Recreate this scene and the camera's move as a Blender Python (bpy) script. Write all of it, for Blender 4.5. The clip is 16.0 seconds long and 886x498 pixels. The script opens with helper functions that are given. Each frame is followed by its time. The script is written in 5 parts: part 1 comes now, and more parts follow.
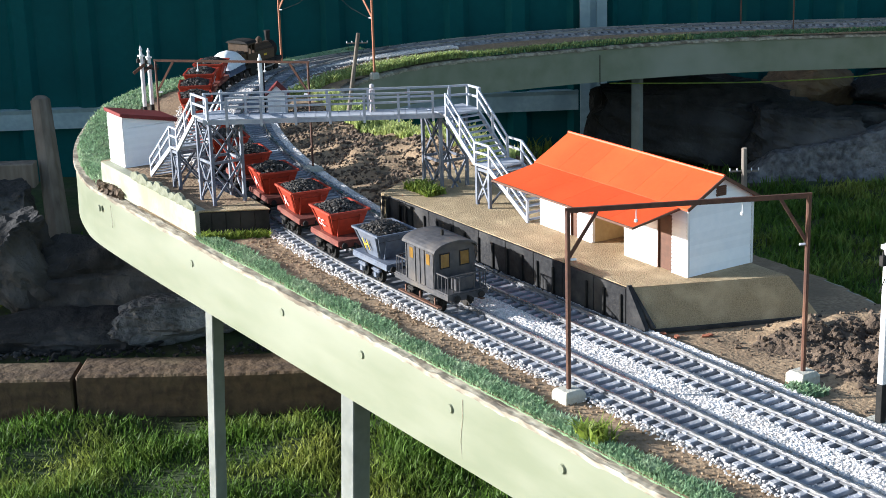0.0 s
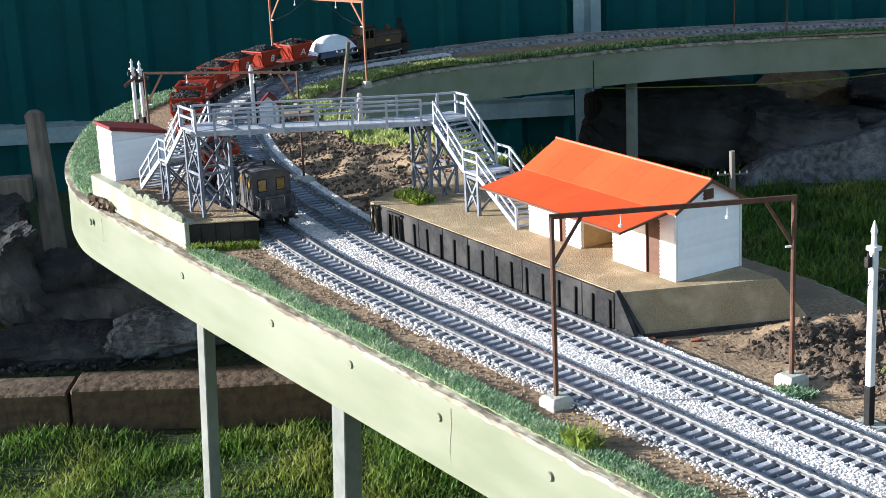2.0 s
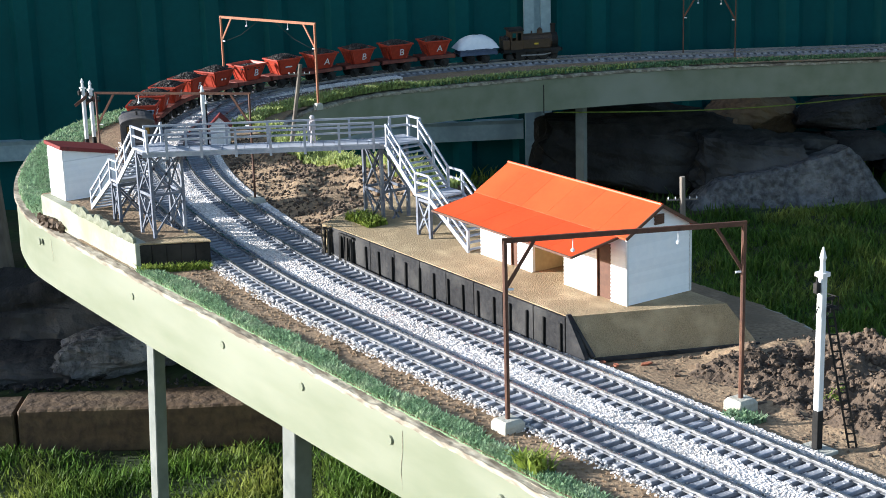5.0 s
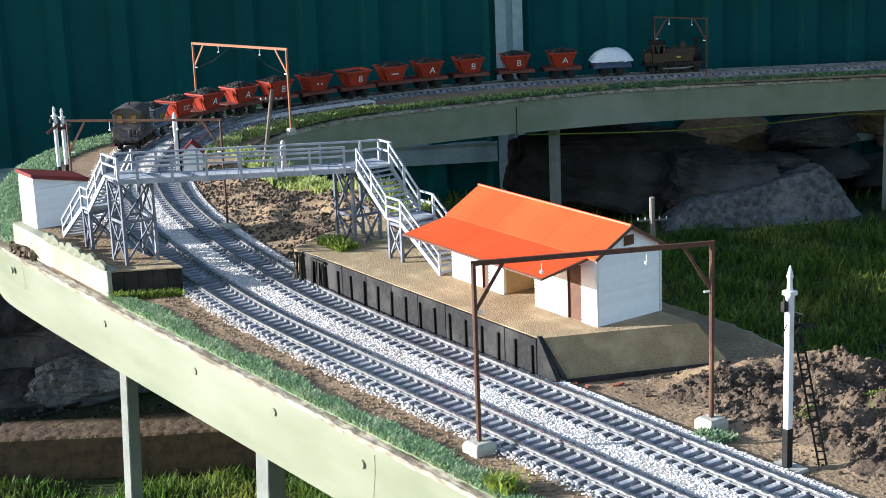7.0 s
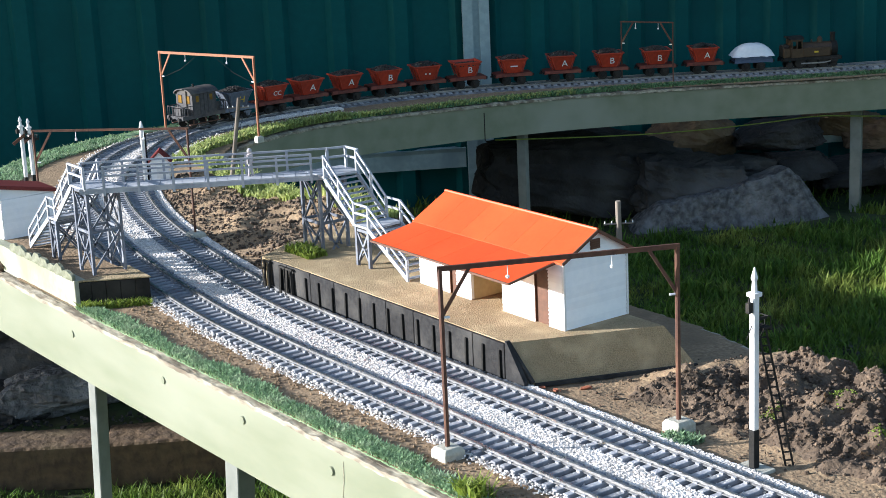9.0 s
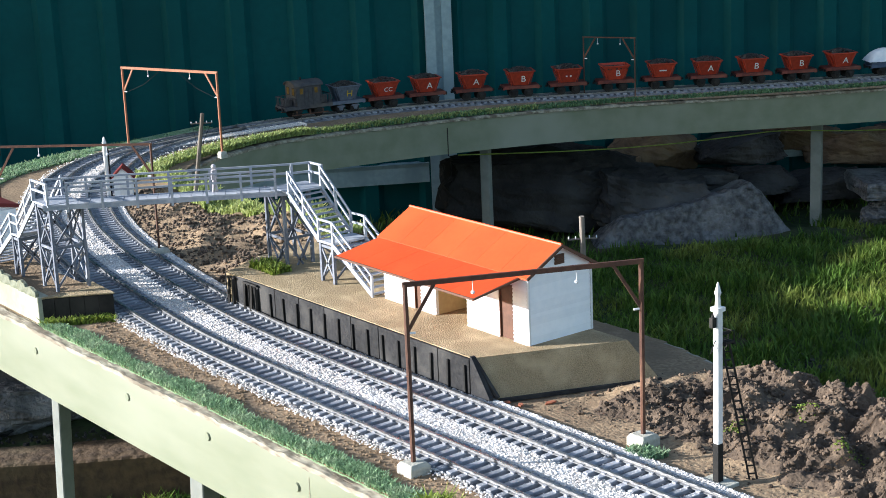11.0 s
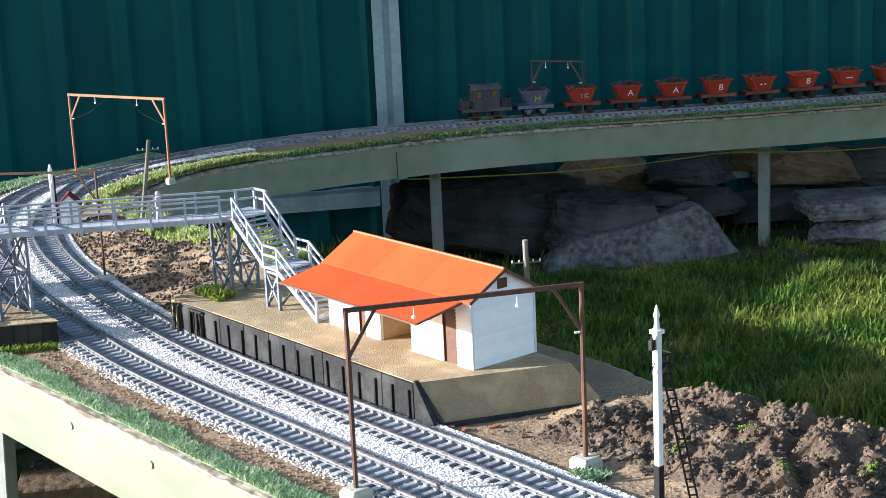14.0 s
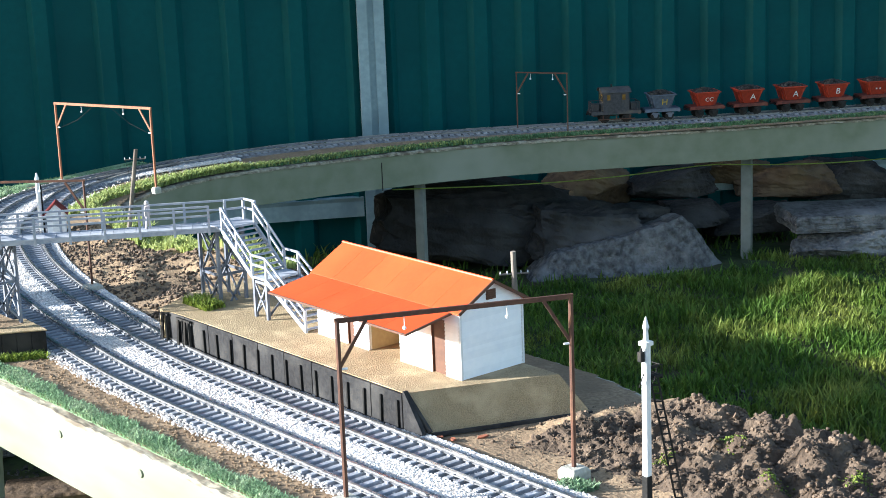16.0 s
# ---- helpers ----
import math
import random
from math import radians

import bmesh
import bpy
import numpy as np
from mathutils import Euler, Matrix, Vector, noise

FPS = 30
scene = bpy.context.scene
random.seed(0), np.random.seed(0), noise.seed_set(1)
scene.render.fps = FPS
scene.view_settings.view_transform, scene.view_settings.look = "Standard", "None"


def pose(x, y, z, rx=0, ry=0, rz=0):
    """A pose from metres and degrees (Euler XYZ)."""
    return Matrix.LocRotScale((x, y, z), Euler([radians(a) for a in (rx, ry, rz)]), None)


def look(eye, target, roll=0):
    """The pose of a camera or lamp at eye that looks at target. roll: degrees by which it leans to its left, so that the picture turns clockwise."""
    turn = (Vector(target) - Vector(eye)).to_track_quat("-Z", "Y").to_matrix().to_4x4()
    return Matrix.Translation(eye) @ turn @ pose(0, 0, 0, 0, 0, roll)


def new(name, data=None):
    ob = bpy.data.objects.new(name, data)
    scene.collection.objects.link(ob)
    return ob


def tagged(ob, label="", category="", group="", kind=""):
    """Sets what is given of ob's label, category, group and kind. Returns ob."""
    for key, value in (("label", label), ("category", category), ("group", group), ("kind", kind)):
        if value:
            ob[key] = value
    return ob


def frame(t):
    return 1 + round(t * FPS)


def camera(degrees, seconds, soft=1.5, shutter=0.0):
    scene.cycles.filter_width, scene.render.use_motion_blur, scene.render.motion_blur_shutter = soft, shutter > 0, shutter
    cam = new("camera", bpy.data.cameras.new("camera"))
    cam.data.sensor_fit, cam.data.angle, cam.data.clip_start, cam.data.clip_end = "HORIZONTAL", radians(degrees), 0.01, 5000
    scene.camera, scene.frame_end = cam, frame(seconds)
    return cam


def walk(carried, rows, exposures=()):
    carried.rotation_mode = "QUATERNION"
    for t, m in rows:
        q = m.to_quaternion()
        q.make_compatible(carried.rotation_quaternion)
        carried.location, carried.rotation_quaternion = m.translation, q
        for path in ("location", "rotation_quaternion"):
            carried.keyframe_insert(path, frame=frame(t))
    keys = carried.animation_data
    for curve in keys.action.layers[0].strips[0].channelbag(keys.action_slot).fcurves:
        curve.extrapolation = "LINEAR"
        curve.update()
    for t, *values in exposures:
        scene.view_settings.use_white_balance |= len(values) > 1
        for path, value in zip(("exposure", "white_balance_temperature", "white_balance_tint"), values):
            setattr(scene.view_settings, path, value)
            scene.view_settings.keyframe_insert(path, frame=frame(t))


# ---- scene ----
# Outdoor model railway. x runs along the straight track towards the camera, y to the back, z = 0 is the board.
cam = camera(29.812, 16.0, 0.6)
# seconds, eye x y z, heading, pitch, roll (degrees)
EYES = [
    (0, 0.8591, -0.4698, 0.2998, 57.957, -16.602, -1.685),
    (0.5, 0.8608, -0.4659, 0.2998, 58.001, -16.367, -1.938),
    (1, 0.8620, -0.4597, 0.2990, 58.185, -16.284, -2.496),
    (1.5, 0.8622, -0.4596, 0.2984, 58.127, -16.434, -2.646),
    (2, 0.8624, -0.4599, 0.2990, 58.159, -16.335, -2.666),
    (2.5, 0.8637, -0.4592, 0.2995, 57.843, -16.263, -2.695),
    (3, 0.8632, -0.4585, 0.2997, 57.765, -16.156, -2.539),
    (3.5, 0.8639, -0.4581, 0.3003, 57.599, -16.055, -2.714),
    (4, 0.8634, -0.4575, 0.3008, 57.551, -15.887, -2.516),
    (4.5, 0.8618, -0.4621, 0.3000, 57.326, -15.672, -2.096),
    (5, 0.8631, -0.4639, 0.3006, 56.226, -15.657, -1.712),
    (7.5, 0.8674, -0.4595, 0.3011, 55.325, -14.831, -2.455),
    (8, 0.8677, -0.4588, 0.3008, 55.047, -14.833, -2.747),
    (8.5, 0.8695, -0.4586, 0.3009, 54.775, -14.795, -2.766),
    (11, 0.8710, -0.4612, 0.3025, 53.123, -14.294, -2.495),
    (11.5, 0.8729, -0.4604, 0.3031, 52.721, -14.148, -2.496),
    (12, 0.8719, -0.4620, 0.3031, 52.432, -13.915, -2.354),
    (12.5, 0.8711, -0.4631, 0.3032, 52.163, -13.809, -2.208),
    (13, 0.8725, -0.4651, 0.3040, 51.924, -13.712, -2.092),
    (13.5, 0.8746, -0.4613, 0.3040, 51.709, -13.656, -2.092),
    (14, 0.8772, -0.4553, 0.3033, 51.599, -13.557, -2.673),
    (14.5, 0.8773, -0.4548, 0.3038, 51.797, -13.435, -2.873),
    (15, 0.8774, -0.4564, 0.3032, 51.600, -13.345, -2.720),
    (15.5, 0.8771, -0.4597, 0.3044, 51.443, -13.324, -2.517),
    (16, 0.8782, -0.4632, 0.3058, 50.852, -13.259, -2.207),
]

U = 0.00194  # one plan unit in metres: the plan is drawn in units of about 2 mm


def aim(x, y, z, heading, pitch, roll):
    return pose(x * U * 1000, y * U * 1000, z * U * 1000, 90 + pitch, 0, heading) @ pose(0, 0, 0, 0, 0, roll)


walk(cam, [(t, aim(*row)) for t, *row in EYES], [(0, 1.3, 6150, 10), (12, 1.33, 6150, 10), (13.5, 1.48, 6150, 10), (16, 1.78, 6100, 8)])

# ---- light: a low evening sun from behind the fence ----
SUN_TRAVEL, SUN_HEIGHT = (0.58, 0.815), 15.0
world = bpy.data.worlds.new("world")
scene.world = world
world.use_nodes = True
sky = world.node_tree.nodes.new("ShaderNodeTexSky")
sky.sky_type, sky.sun_disc = "NISHITA", False
sky.sun_elevation = radians(SUN_HEIGHT)
sky.sun_rotation = math.atan2(-SUN_TRAVEL[0], -SUN_TRAVEL[1])
back = world.node_tree.nodes["Background"]
back.inputs["Strength"].default_value = 0.11
world.node_tree.links.new(sky.outputs[0], back.inputs[0])
sun = new("sun", bpy.data.lights.new("sun", "SUN"))
sun.data.energy, sun.data.angle, sun.data.color = 5.0, radians(0.6), (1.0, 0.975, 0.95)
lean = math.tan(radians(SUN_HEIGHT))
sun.matrix_world = look((0, 0, 0), (SUN_TRAVEL[0], SUN_TRAVEL[1], -lean))


# ---- materials ----
def material(name, base, second=None, scale=400.0, rough=0.7, bump=0.0, metal=0.0, third=None, coarse=None, vary=0.0, grain=None, island=0.0, spec=0.4, deep=0.002, through_light=0.0):
    """base and second mixed by a fine noise, third by a coarse one; vary: spread from object to object; island: from piece to piece."""
    m = bpy.data.materials.new(name)
    m.use_nodes = True
    nt = m.node_tree
    b = nt.nodes["Principled BSDF"]
    b.inputs["Roughness"].default_value, b.inputs["Metallic"].default_value = rough, metal
    b.inputs["Specular IOR Level"].default_value = spec
    co = nt.nodes.new("ShaderNodeTexCoord")
    mp = nt.nodes.new("ShaderNodeMapping")
    if grain:
        mp.inputs["Scale"].default_value = grain
    nt.links.new(co.outputs["Object"], mp.inputs[0])

    def noise_at(s, detail=5.0):
        n = nt.nodes.new("ShaderNodeTexNoise")
        n.inputs["Scale"].default_value, n.inputs["Detail"].default_value = s, detail
        nt.links.new(mp.outputs[0], n.inputs["Vector"])
        return n

    def ramp(src, lo, hi):
        r = nt.nodes.new("ShaderNodeMapRange")
        r.inputs["From Min"].default_value, r.inputs["From Max"].default_value = lo, hi
        nt.links.new(src, r.inputs["Value"])
        return r.outputs[0]

    def mix(fac, a, c, blend="MIX"):
        x = nt.nodes.new("ShaderNodeMix")
        x.data_type, x.blend_type = "RGBA", blend
        if isinstance(fac, float):
            x.inputs[0].default_value = fac
        else:
            nt.links.new(fac, x.inputs[0])
        for k, v in ((6, a), (7, c)):
            if isinstance(v, tuple):
                x.inputs[k].default_value = (*v, 1)
            else:
                nt.links.new(v, x.inputs[k])
        return x.outputs[2]

    fine = noise_at(scale)
    colour = mix(ramp(fine.outputs["Fac"], 0.35, 0.65), base, second or tuple(0.75 * v for v in base))
    wide = noise_at(coarse or scale / 9, 3.0)
    colour = mix(ramp(wide.outputs["Fac"], 0.48, 0.68), colour, third or tuple(0.85 * v for v in base))
    for amount, node, out in ((vary, "ShaderNodeObjectInfo", "Random"), (island, "ShaderNodeNewGeometry", "Random Per Island")):
        if amount:
            src = nt.nodes.new(node)
            hs = nt.nodes.new("ShaderNodeHueSaturation")
            r = nt.nodes.new("ShaderNodeMapRange")
            r.inputs["To Min"].default_value, r.inputs["To Max"].default_value = 1 - amount, 1 + amount
            nt.links.new(src.outputs[out], r.inputs["Value"])
            nt.links.new(r.outputs[0], hs.inputs["Value"])
            nt.links.new(colour, hs.inputs["Color"])
            colour = hs.outputs[0]
    nt.links.new(colour, b.inputs["Base Color"])
    rr = nt.nodes.new("ShaderNodeMapRange")
    rr.inputs["To Min"].default_value, rr.inputs["To Max"].default_value = max(0.05, rough - 0.12), min(1, rough + 0.12)
    nt.links.new(wide.outputs["Fac"], rr.inputs["Value"])
    nt.links.new(rr.outputs[0], b.inputs["Roughness"])
    if bump:
        bp = nt.nodes.new("ShaderNodeBump")
        bp.inputs["Strength"].default_value, bp.inputs["Distance"].default_value = bump, deep
        nt.links.new(fine.outputs["Fac"], bp.inputs["Height"])
        nt.links.new(bp.outputs[0], b.inputs["Normal"])
    if through_light:
        tr = nt.nodes.new("ShaderNodeBsdfTranslucent")
        nt.links.new(colour, tr.inputs["Color"])
        ms = nt.nodes.new("ShaderNodeMixShader")
        ms.inputs[0].default_value = through_light
        nt.links.new(b.outputs[0], ms.inputs[1])
        nt.links.new(tr.outputs[0], ms.inputs[2])
        nt.links.new(ms.outputs[0], nt.nodes["Material Output"].inputs["Surface"])
    return m


FENCE = material("green_steel_sheet", (0.002, 0.068, 0.07), (0.003, 0.077, 0.078), 60, 0.55, 0.05, third=(0.002, 0.058, 0.06), coarse=4, spec=0.12)
POST_STEEL = material("pale_post_steel", (0.30, 0.40, 0.42), (0.24, 0.33, 0.35), 80, 0.5, 0.1, third=(0.2, 0.28, 0.3))
FASCIA = material("pale_green_paint", (0.205, 0.22, 0.155), (0.165, 0.185, 0.12), 30, 0.55, 0.3, third=(0.25, 0.262, 0.2), coarse=6, grain=(0.25, 1, 1))
TIMBER_EDGE = material("weathered_timber", (0.42, 0.385, 0.3), (0.2, 0.17, 0.125), 160, 0.9, 0.9, third=(0.14, 0.115, 0.085), coarse=40, grain=(0.3, 1, 1))
LEG = material("galvanised_leg", (0.2, 0.215, 0.195), (0.155, 0.168, 0.15), 60, 0.5, 0.1, third=(0.25, 0.262, 0.235))
SOIL = material("dry_soil", (0.33, 0.235, 0.14), (0.21, 0.142, 0.083), 220, 0.95, 0.9, third=(0.2, 0.138, 0.082), coarse=14)
CLOD = material("dark_clods", (0.115, 0.08, 0.054), (0.065, 0.045, 0.03), 260, 0.95, 0.9, third=(0.17, 0.122, 0.083), coarse=30, island=0.35)
MATGRASS = material("green_scatter", (0.27, 0.4, 0.23), (0.19, 0.31, 0.16), 500, 0.9, 0.5, third=(0.36, 0.46, 0.29), coarse=30, island=0.35, through_light=0.4)
EDGEGREEN = material("dark_green_scatter", (0.15, 0.27, 0.13), (0.09, 0.18, 0.075), 500, 0.9, 0.4, third=(0.2, 0.31, 0.15), coarse=30, island=0.35, through_light=0.3)
DRYGRASS = material("yellow_green_scatter", (0.42, 0.47, 0.18), (0.29, 0.37, 0.12), 500, 0.9, 0.4, third=(0.45, 0.48, 0.18), coarse=30, island=0.35, through_light=0.4)
GRASS = material("lawn_blades", (0.115, 0.2, 0.032), (0.06, 0.125, 0.02), 40, 0.55, 0, third=(0.25, 0.28, 0.06), coarse=5, island=0.45, spec=0.2, through_light=0.4)
GROUND = material("lawn_soil", (0.035, 0.06, 0.014), (0.02, 0.032, 0.01), 70, 0.95, 0.6, third=(0.055, 0.045, 0.022), coarse=6)
STONE = material("white_ballast", (0.74, 0.70, 0.655), (0.6, 0.55, 0.5), 300, 0.9, 0.4, third=(0.8, 0.76, 0.72), island=0.25)
# bed colour darkened to hold the shadow in the gaps between sleepers
BED = material("ballast_bed", (0.2, 0.2, 0.205), (0.1, 0.1, 0.105), 450, 0.95, 1.0, third=(0.3, 0.295, 0.29), coarse=40)
SLEEPER = material("grey_sleeper", (0.25, 0.262, 0.29), (0.19, 0.2, 0.225), 400, 0.42, 0.2, third=(0.3, 0.31, 0.33), vary=0.25, island=0.2)
RAIL = material("dull_rail", (0.26, 0.262, 0.27), (0.18, 0.178, 0.18), 250, 0.42, 0.1, metal=0.4, third=(0.3, 0.295, 0.29))
RAILTOP = material("polished_rail_head", (0.5, 0.5, 0.5), (0.42, 0.41, 0.4), 250, 0.28, 0, metal=0.9)
PLATFORM = material("tan_grit", (0.43, 0.325, 0.185), (0.26, 0.195, 0.11), 900, 0.95, 1.0, third=(0.5, 0.385, 0.23), coarse=30)
BLACKWOOD = material("black_timber", (0.03, 0.03, 0.031), (0.018, 0.018, 0.019), 200, 0.75, 0.4, third=(0.06, 0.058, 0.055), coarse=22, vary=0.15, spec=0.15)
BOARDS = material("white_weatherboard", (0.84, 0.84, 0.84), (0.79, 0.80, 0.81), 130, 0.6, 0.1, third=(0.86, 0.86, 0.85), vary=0.04)
CREAM = material("cream_lining", (0.52, 0.40, 0.22), (0.45, 0.33, 0.18), 150, 0.7, 0.1)
ROOF = material("orange_roof", (0.68, 0.076, 0.014), (0.63, 0.068, 0.012), 180, 0.5, 0.05, third=(0.71, 0.088, 0.017), coarse=14, vary=0.06)
ROOFRED = material("red_roof", (0.2, 0.024, 0.02), (0.13, 0.018, 0.016), 180, 0.55, 0.05)
BROWN = material("brown_paint", (0.13, 0.06, 0.035), (0.09, 0.042, 0.026), 150, 0.6, 0.1)
BRIDGE = material("pale_grey_paint", (0.34, 0.365, 0.41), (0.27, 0.295, 0.34), 200, 0.6, 0.15, third=(0.44, 0.455, 0.48), vary=0.06)
# bridge paint darkened for the towers: their shade is in this colour
TRESTLE_SHADE = material("blue_grey_trestle", (0.13, 0.145, 0.18), (0.09, 0.102, 0.13), 200, 0.6, 0.15, third=(0.22, 0.237, 0.27), vary=0.2)
RUST = material("rust_brown_steel", (0.10, 0.045, 0.028), (0.07, 0.03, 0.02), 220, 0.65, 0.2, third=(0.15, 0.07, 0.04))
RUSTLIGHT = material("orange_rust_steel", (0.38, 0.15, 0.07), (0.28, 0.11, 0.055), 220, 0.65, 0.2)
RED = material("wagon_red", (0.42, 0.045, 0.018), (0.32, 0.034, 0.015), 150, 0.55, 0.1, third=(0.27, 0.035, 0.018), coarse=25, vary=0.15)
FRAMERED = material("grimy_red_frame", (0.17, 0.04, 0.027), (0.1, 0.026, 0.019), 150, 0.7, 0.2, third=(0.2, 0.07, 0.045), coarse=25, vary=0.15)
GREY = material("wagon_grey", (0.12, 0.145, 0.19), (0.085, 0.1, 0.135), 150, 0.6, 0.1, third=(0.17, 0.18, 0.2))
VAN = material("van_umber", (0.078, 0.076, 0.079), (0.05, 0.05, 0.054), 150, 0.65, 0.15, third=(0.12, 0.105, 0.09), coarse=25, spec=0.2)
LOCO = material("loco_brown", (0.07, 0.042, 0.022), (0.045, 0.027, 0.016), 150, 0.45, 0.1)
BLACK = material("soot_black", (0.022, 0.021, 0.02), (0.014, 0.014, 0.013), 200, 0.7, 0.2, third=(0.04, 0.037, 0.033), spec=0.15)
COAL = material("coal", (0.05, 0.045, 0.041), (0.026, 0.024, 0.022), 400, 0.85, 0.8, third=(0.095, 0.083, 0.072), island=0.5)
TARP = material("white_sheet", (0.78, 0.79, 0.80), (0.7, 0.72, 0.74), 90, 0.7, 0.2)
BLUEGREY = material("blue_grey_paint", (0.07, 0.10, 0.17), (0.05, 0.075, 0.13), 150, 0.6, 0.1)
AMBER = material("amber_glazing", (0.26, 0.145, 0.03), (0.15, 0.08, 0.02), 120, 0.15, 0.0)
WHITE = material("white_paint", (0.76, 0.76, 0.75), (0.68, 0.68, 0.67), 150, 0.55, 0.1)
YELLOW = material("yellow_paint", (0.65, 0.45, 0.04), (0.5, 0.34, 0.03), 150, 0.6, 0.1)
CONCRETE = material("pale_concrete", (0.5, 0.48, 0.4), (0.4, 0.38, 0.31), 300, 0.9, 0.5)
WALLPAINT = material("cream_wall_paint", (0.36, 0.36, 0.28), (0.28, 0.285, 0.215), 120, 0.75, 0.3, third=(0.24, 0.26, 0.165), coarse=12)
CREST = material("mossy_crest", (0.21, 0.22, 0.16), (0.14, 0.15, 0.1), 160, 0.9, 0.7, third=(0.1, 0.115, 0.06), coarse=30)
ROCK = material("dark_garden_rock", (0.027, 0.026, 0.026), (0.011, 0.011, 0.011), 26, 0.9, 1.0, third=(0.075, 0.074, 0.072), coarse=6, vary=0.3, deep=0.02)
PALEROCK = material("pale_garden_rock", (0.17, 0.17, 0.172), (0.06, 0.06, 0.061), 75, 0.9, 1.0, third=(0.27, 0.268, 0.265), coarse=9, deep=0.016)
BRICK = material("brown_brick", (0.115, 0.075, 0.042), (0.065, 0.042, 0.026), 60, 0.9, 0.8, third=(0.15, 0.11, 0.062), coarse=9, vary=0.25, deep=0.006)
OLDWOOD = material("grey_old_wood", (0.22, 0.19, 0.155), (0.11, 0.09, 0.07), 60, 0.9, 0.7, grain=(1, 1, 0.15))
LEAF = material("small_leaves", (0.27, 0.34, 0.06), (0.17, 0.24, 0.035), 100, 0.6, 0, island=0.5, through_light=0.4)
PORCELAIN = material("white_insulator", (0.85, 0.85, 0.85), (0.8, 0.8, 0.8), 100, 0.25, 0)
FIGURE = material("pale_grey_figure", (0.5, 0.47, 0.48), (0.4, 0.36, 0.37), 300, 0.7, 0.1)


# ---- building blocks ----
def box(bm, x0, x1, y0, y1, z0, z1, slope=0.0):
    vs = [bm.verts.new((x, y, z)) for z in (z0, z1) for x, y in ((x0, y0), (x1, y0), (x1, y1), (x0, y1))]
    for f in ((3, 2, 1, 0), (4, 5, 6, 7), (0, 1, 5, 4), (1, 2, 6, 5), (2, 3, 7, 6), (3, 0, 4, 7)):
        bm.faces.new([vs[i] for i in f])
    return vs


def beam(bm, p, q, w, h=None):
    """A square bar from p to q."""
    p, q = Vector(p), Vector(q)
    h = h or w
    d = (q - p).normalized()
    side = d.cross(Vector((0, 0, 1)))
    side = side.normalized() if side.length > 1e-3 else Vector((1, 0, 0))
    up = side.cross(d).normalized()
    vs = [bm.verts.new(e + side * a * w / 2 + up * b * h / 2) for e in (p, q) for a, b in ((-1, -1), (1, -1), (1, 1), (-1, 1))]
    for f in ((0, 1, 2, 3), (7, 6, 5, 4), (4, 5, 1, 0), (5, 6, 2, 1), (6, 7, 3, 2), (7, 4, 0, 3)):
        bm.faces.new([vs[i] for i in f])


def rod(bm, p, q, r, r2=None, n=8):
    p, q = Vector(p), Vector(q)
    r2 = r if r2 is None else r2
    d = (q - p).normalized()
    side = d.cross(Vector((0, 0, 1)) if abs(d.z) < 0.9 else Vector((1, 0, 0))).normalized()
    up = side.cross(d)
    rings = []
    for e, rad in ((p, r), (q, r2)):
        rings.append([bm.verts.new(e + (side * math.cos(a) + up * math.sin(a)) * max(rad, 1e-3)) for a in (2 * math.pi * k / n for k in range(n))])
    for k in range(n):
        bm.faces.new((rings[0][k], rings[0][(k + 1) % n], rings[1][(k + 1) % n], rings[1][k]))
    bm.faces.new(rings[0][::-1])
    bm.faces.new(rings[1])


def extrude(bm, outline, a, b, axis="x"):
    """A closed outline of two coordinates, drawn out from a to b along the axis."""
    def put(u, v, s):
        return {"x": (s, u, v), "y": (u, s, v), "z": (u, v, s)}[axis]
    lo = [bm.verts.new(put(u, v, a)) for u, v in outline]
    hi = [bm.verts.new(put(u, v, b)) for u, v in outline]
    n = len(outline)
    for k in range(n):
        bm.faces.new((lo[k], lo[(k + 1) % n], hi[(k + 1) % n], hi[k]))
    bm.faces.new(lo[::-1])
    bm.faces.new(hi)


def finish(bm, name, mat, bevel=0.0, smooth=False):
    if bevel:
        bmesh.ops.bevel(bm, geom=list(bm.edges), offset=bevel, segments=1, affect="EDGES")
    bmesh.ops.recalc_face_normals(bm, faces=list(bm.faces))
    for v in bm.verts:
        v.co *= U
    me = bpy.data.meshes.new(name)
    bm.to_mesh(me)
    bm.free()
    me.materials.append(mat)
    if smooth:
        me.polygons.foreach_set("use_smooth", [True] * len(me.polygons))
    return me


def part(name, bm, mat, parent=None, label="", bevel=0.0, smooth=False, at=None):
    ob = new(name, finish(bm, name, mat, bevel, smooth))
    ob.parent = parent
    if at:
        ob.location = Vector(at) * U
    if label:
        ob["label"] = label
    return ob


def again(ob, parent, m):
    """A further piece on the same mesh."""
    o = new(ob.name.split(".")[0], ob.data)
    o.parent = parent
    o.matrix_basis = m
    if "label" in ob:
        o["label"] = ob["label"]
    return o


def at(x, y, z, rx=0, ry=0, rz=0):
    return pose(x * U, y * U, z * U, rx, ry, rz)


def thing(name, label, category, m=None, group="", kind=""):
    ob = new(name)
    ob.empty_display_size = 0.02
    if m:
        ob.matrix_basis = m
    return tagged(ob, label, category, group, kind)


def raw(name, verts, faces, mat, smooth=False):
    me = bpy.data.meshes.new(name)
    verts = np.asarray(verts, float) * U
    me.from_pydata(verts.tolist(), [], [list(map(int, f)) for f in faces])
    me.materials.append(mat)
    if smooth:
        me.polygons.foreach_set("use_smooth", [True] * len(me.polygons))
    me.update()
    return me


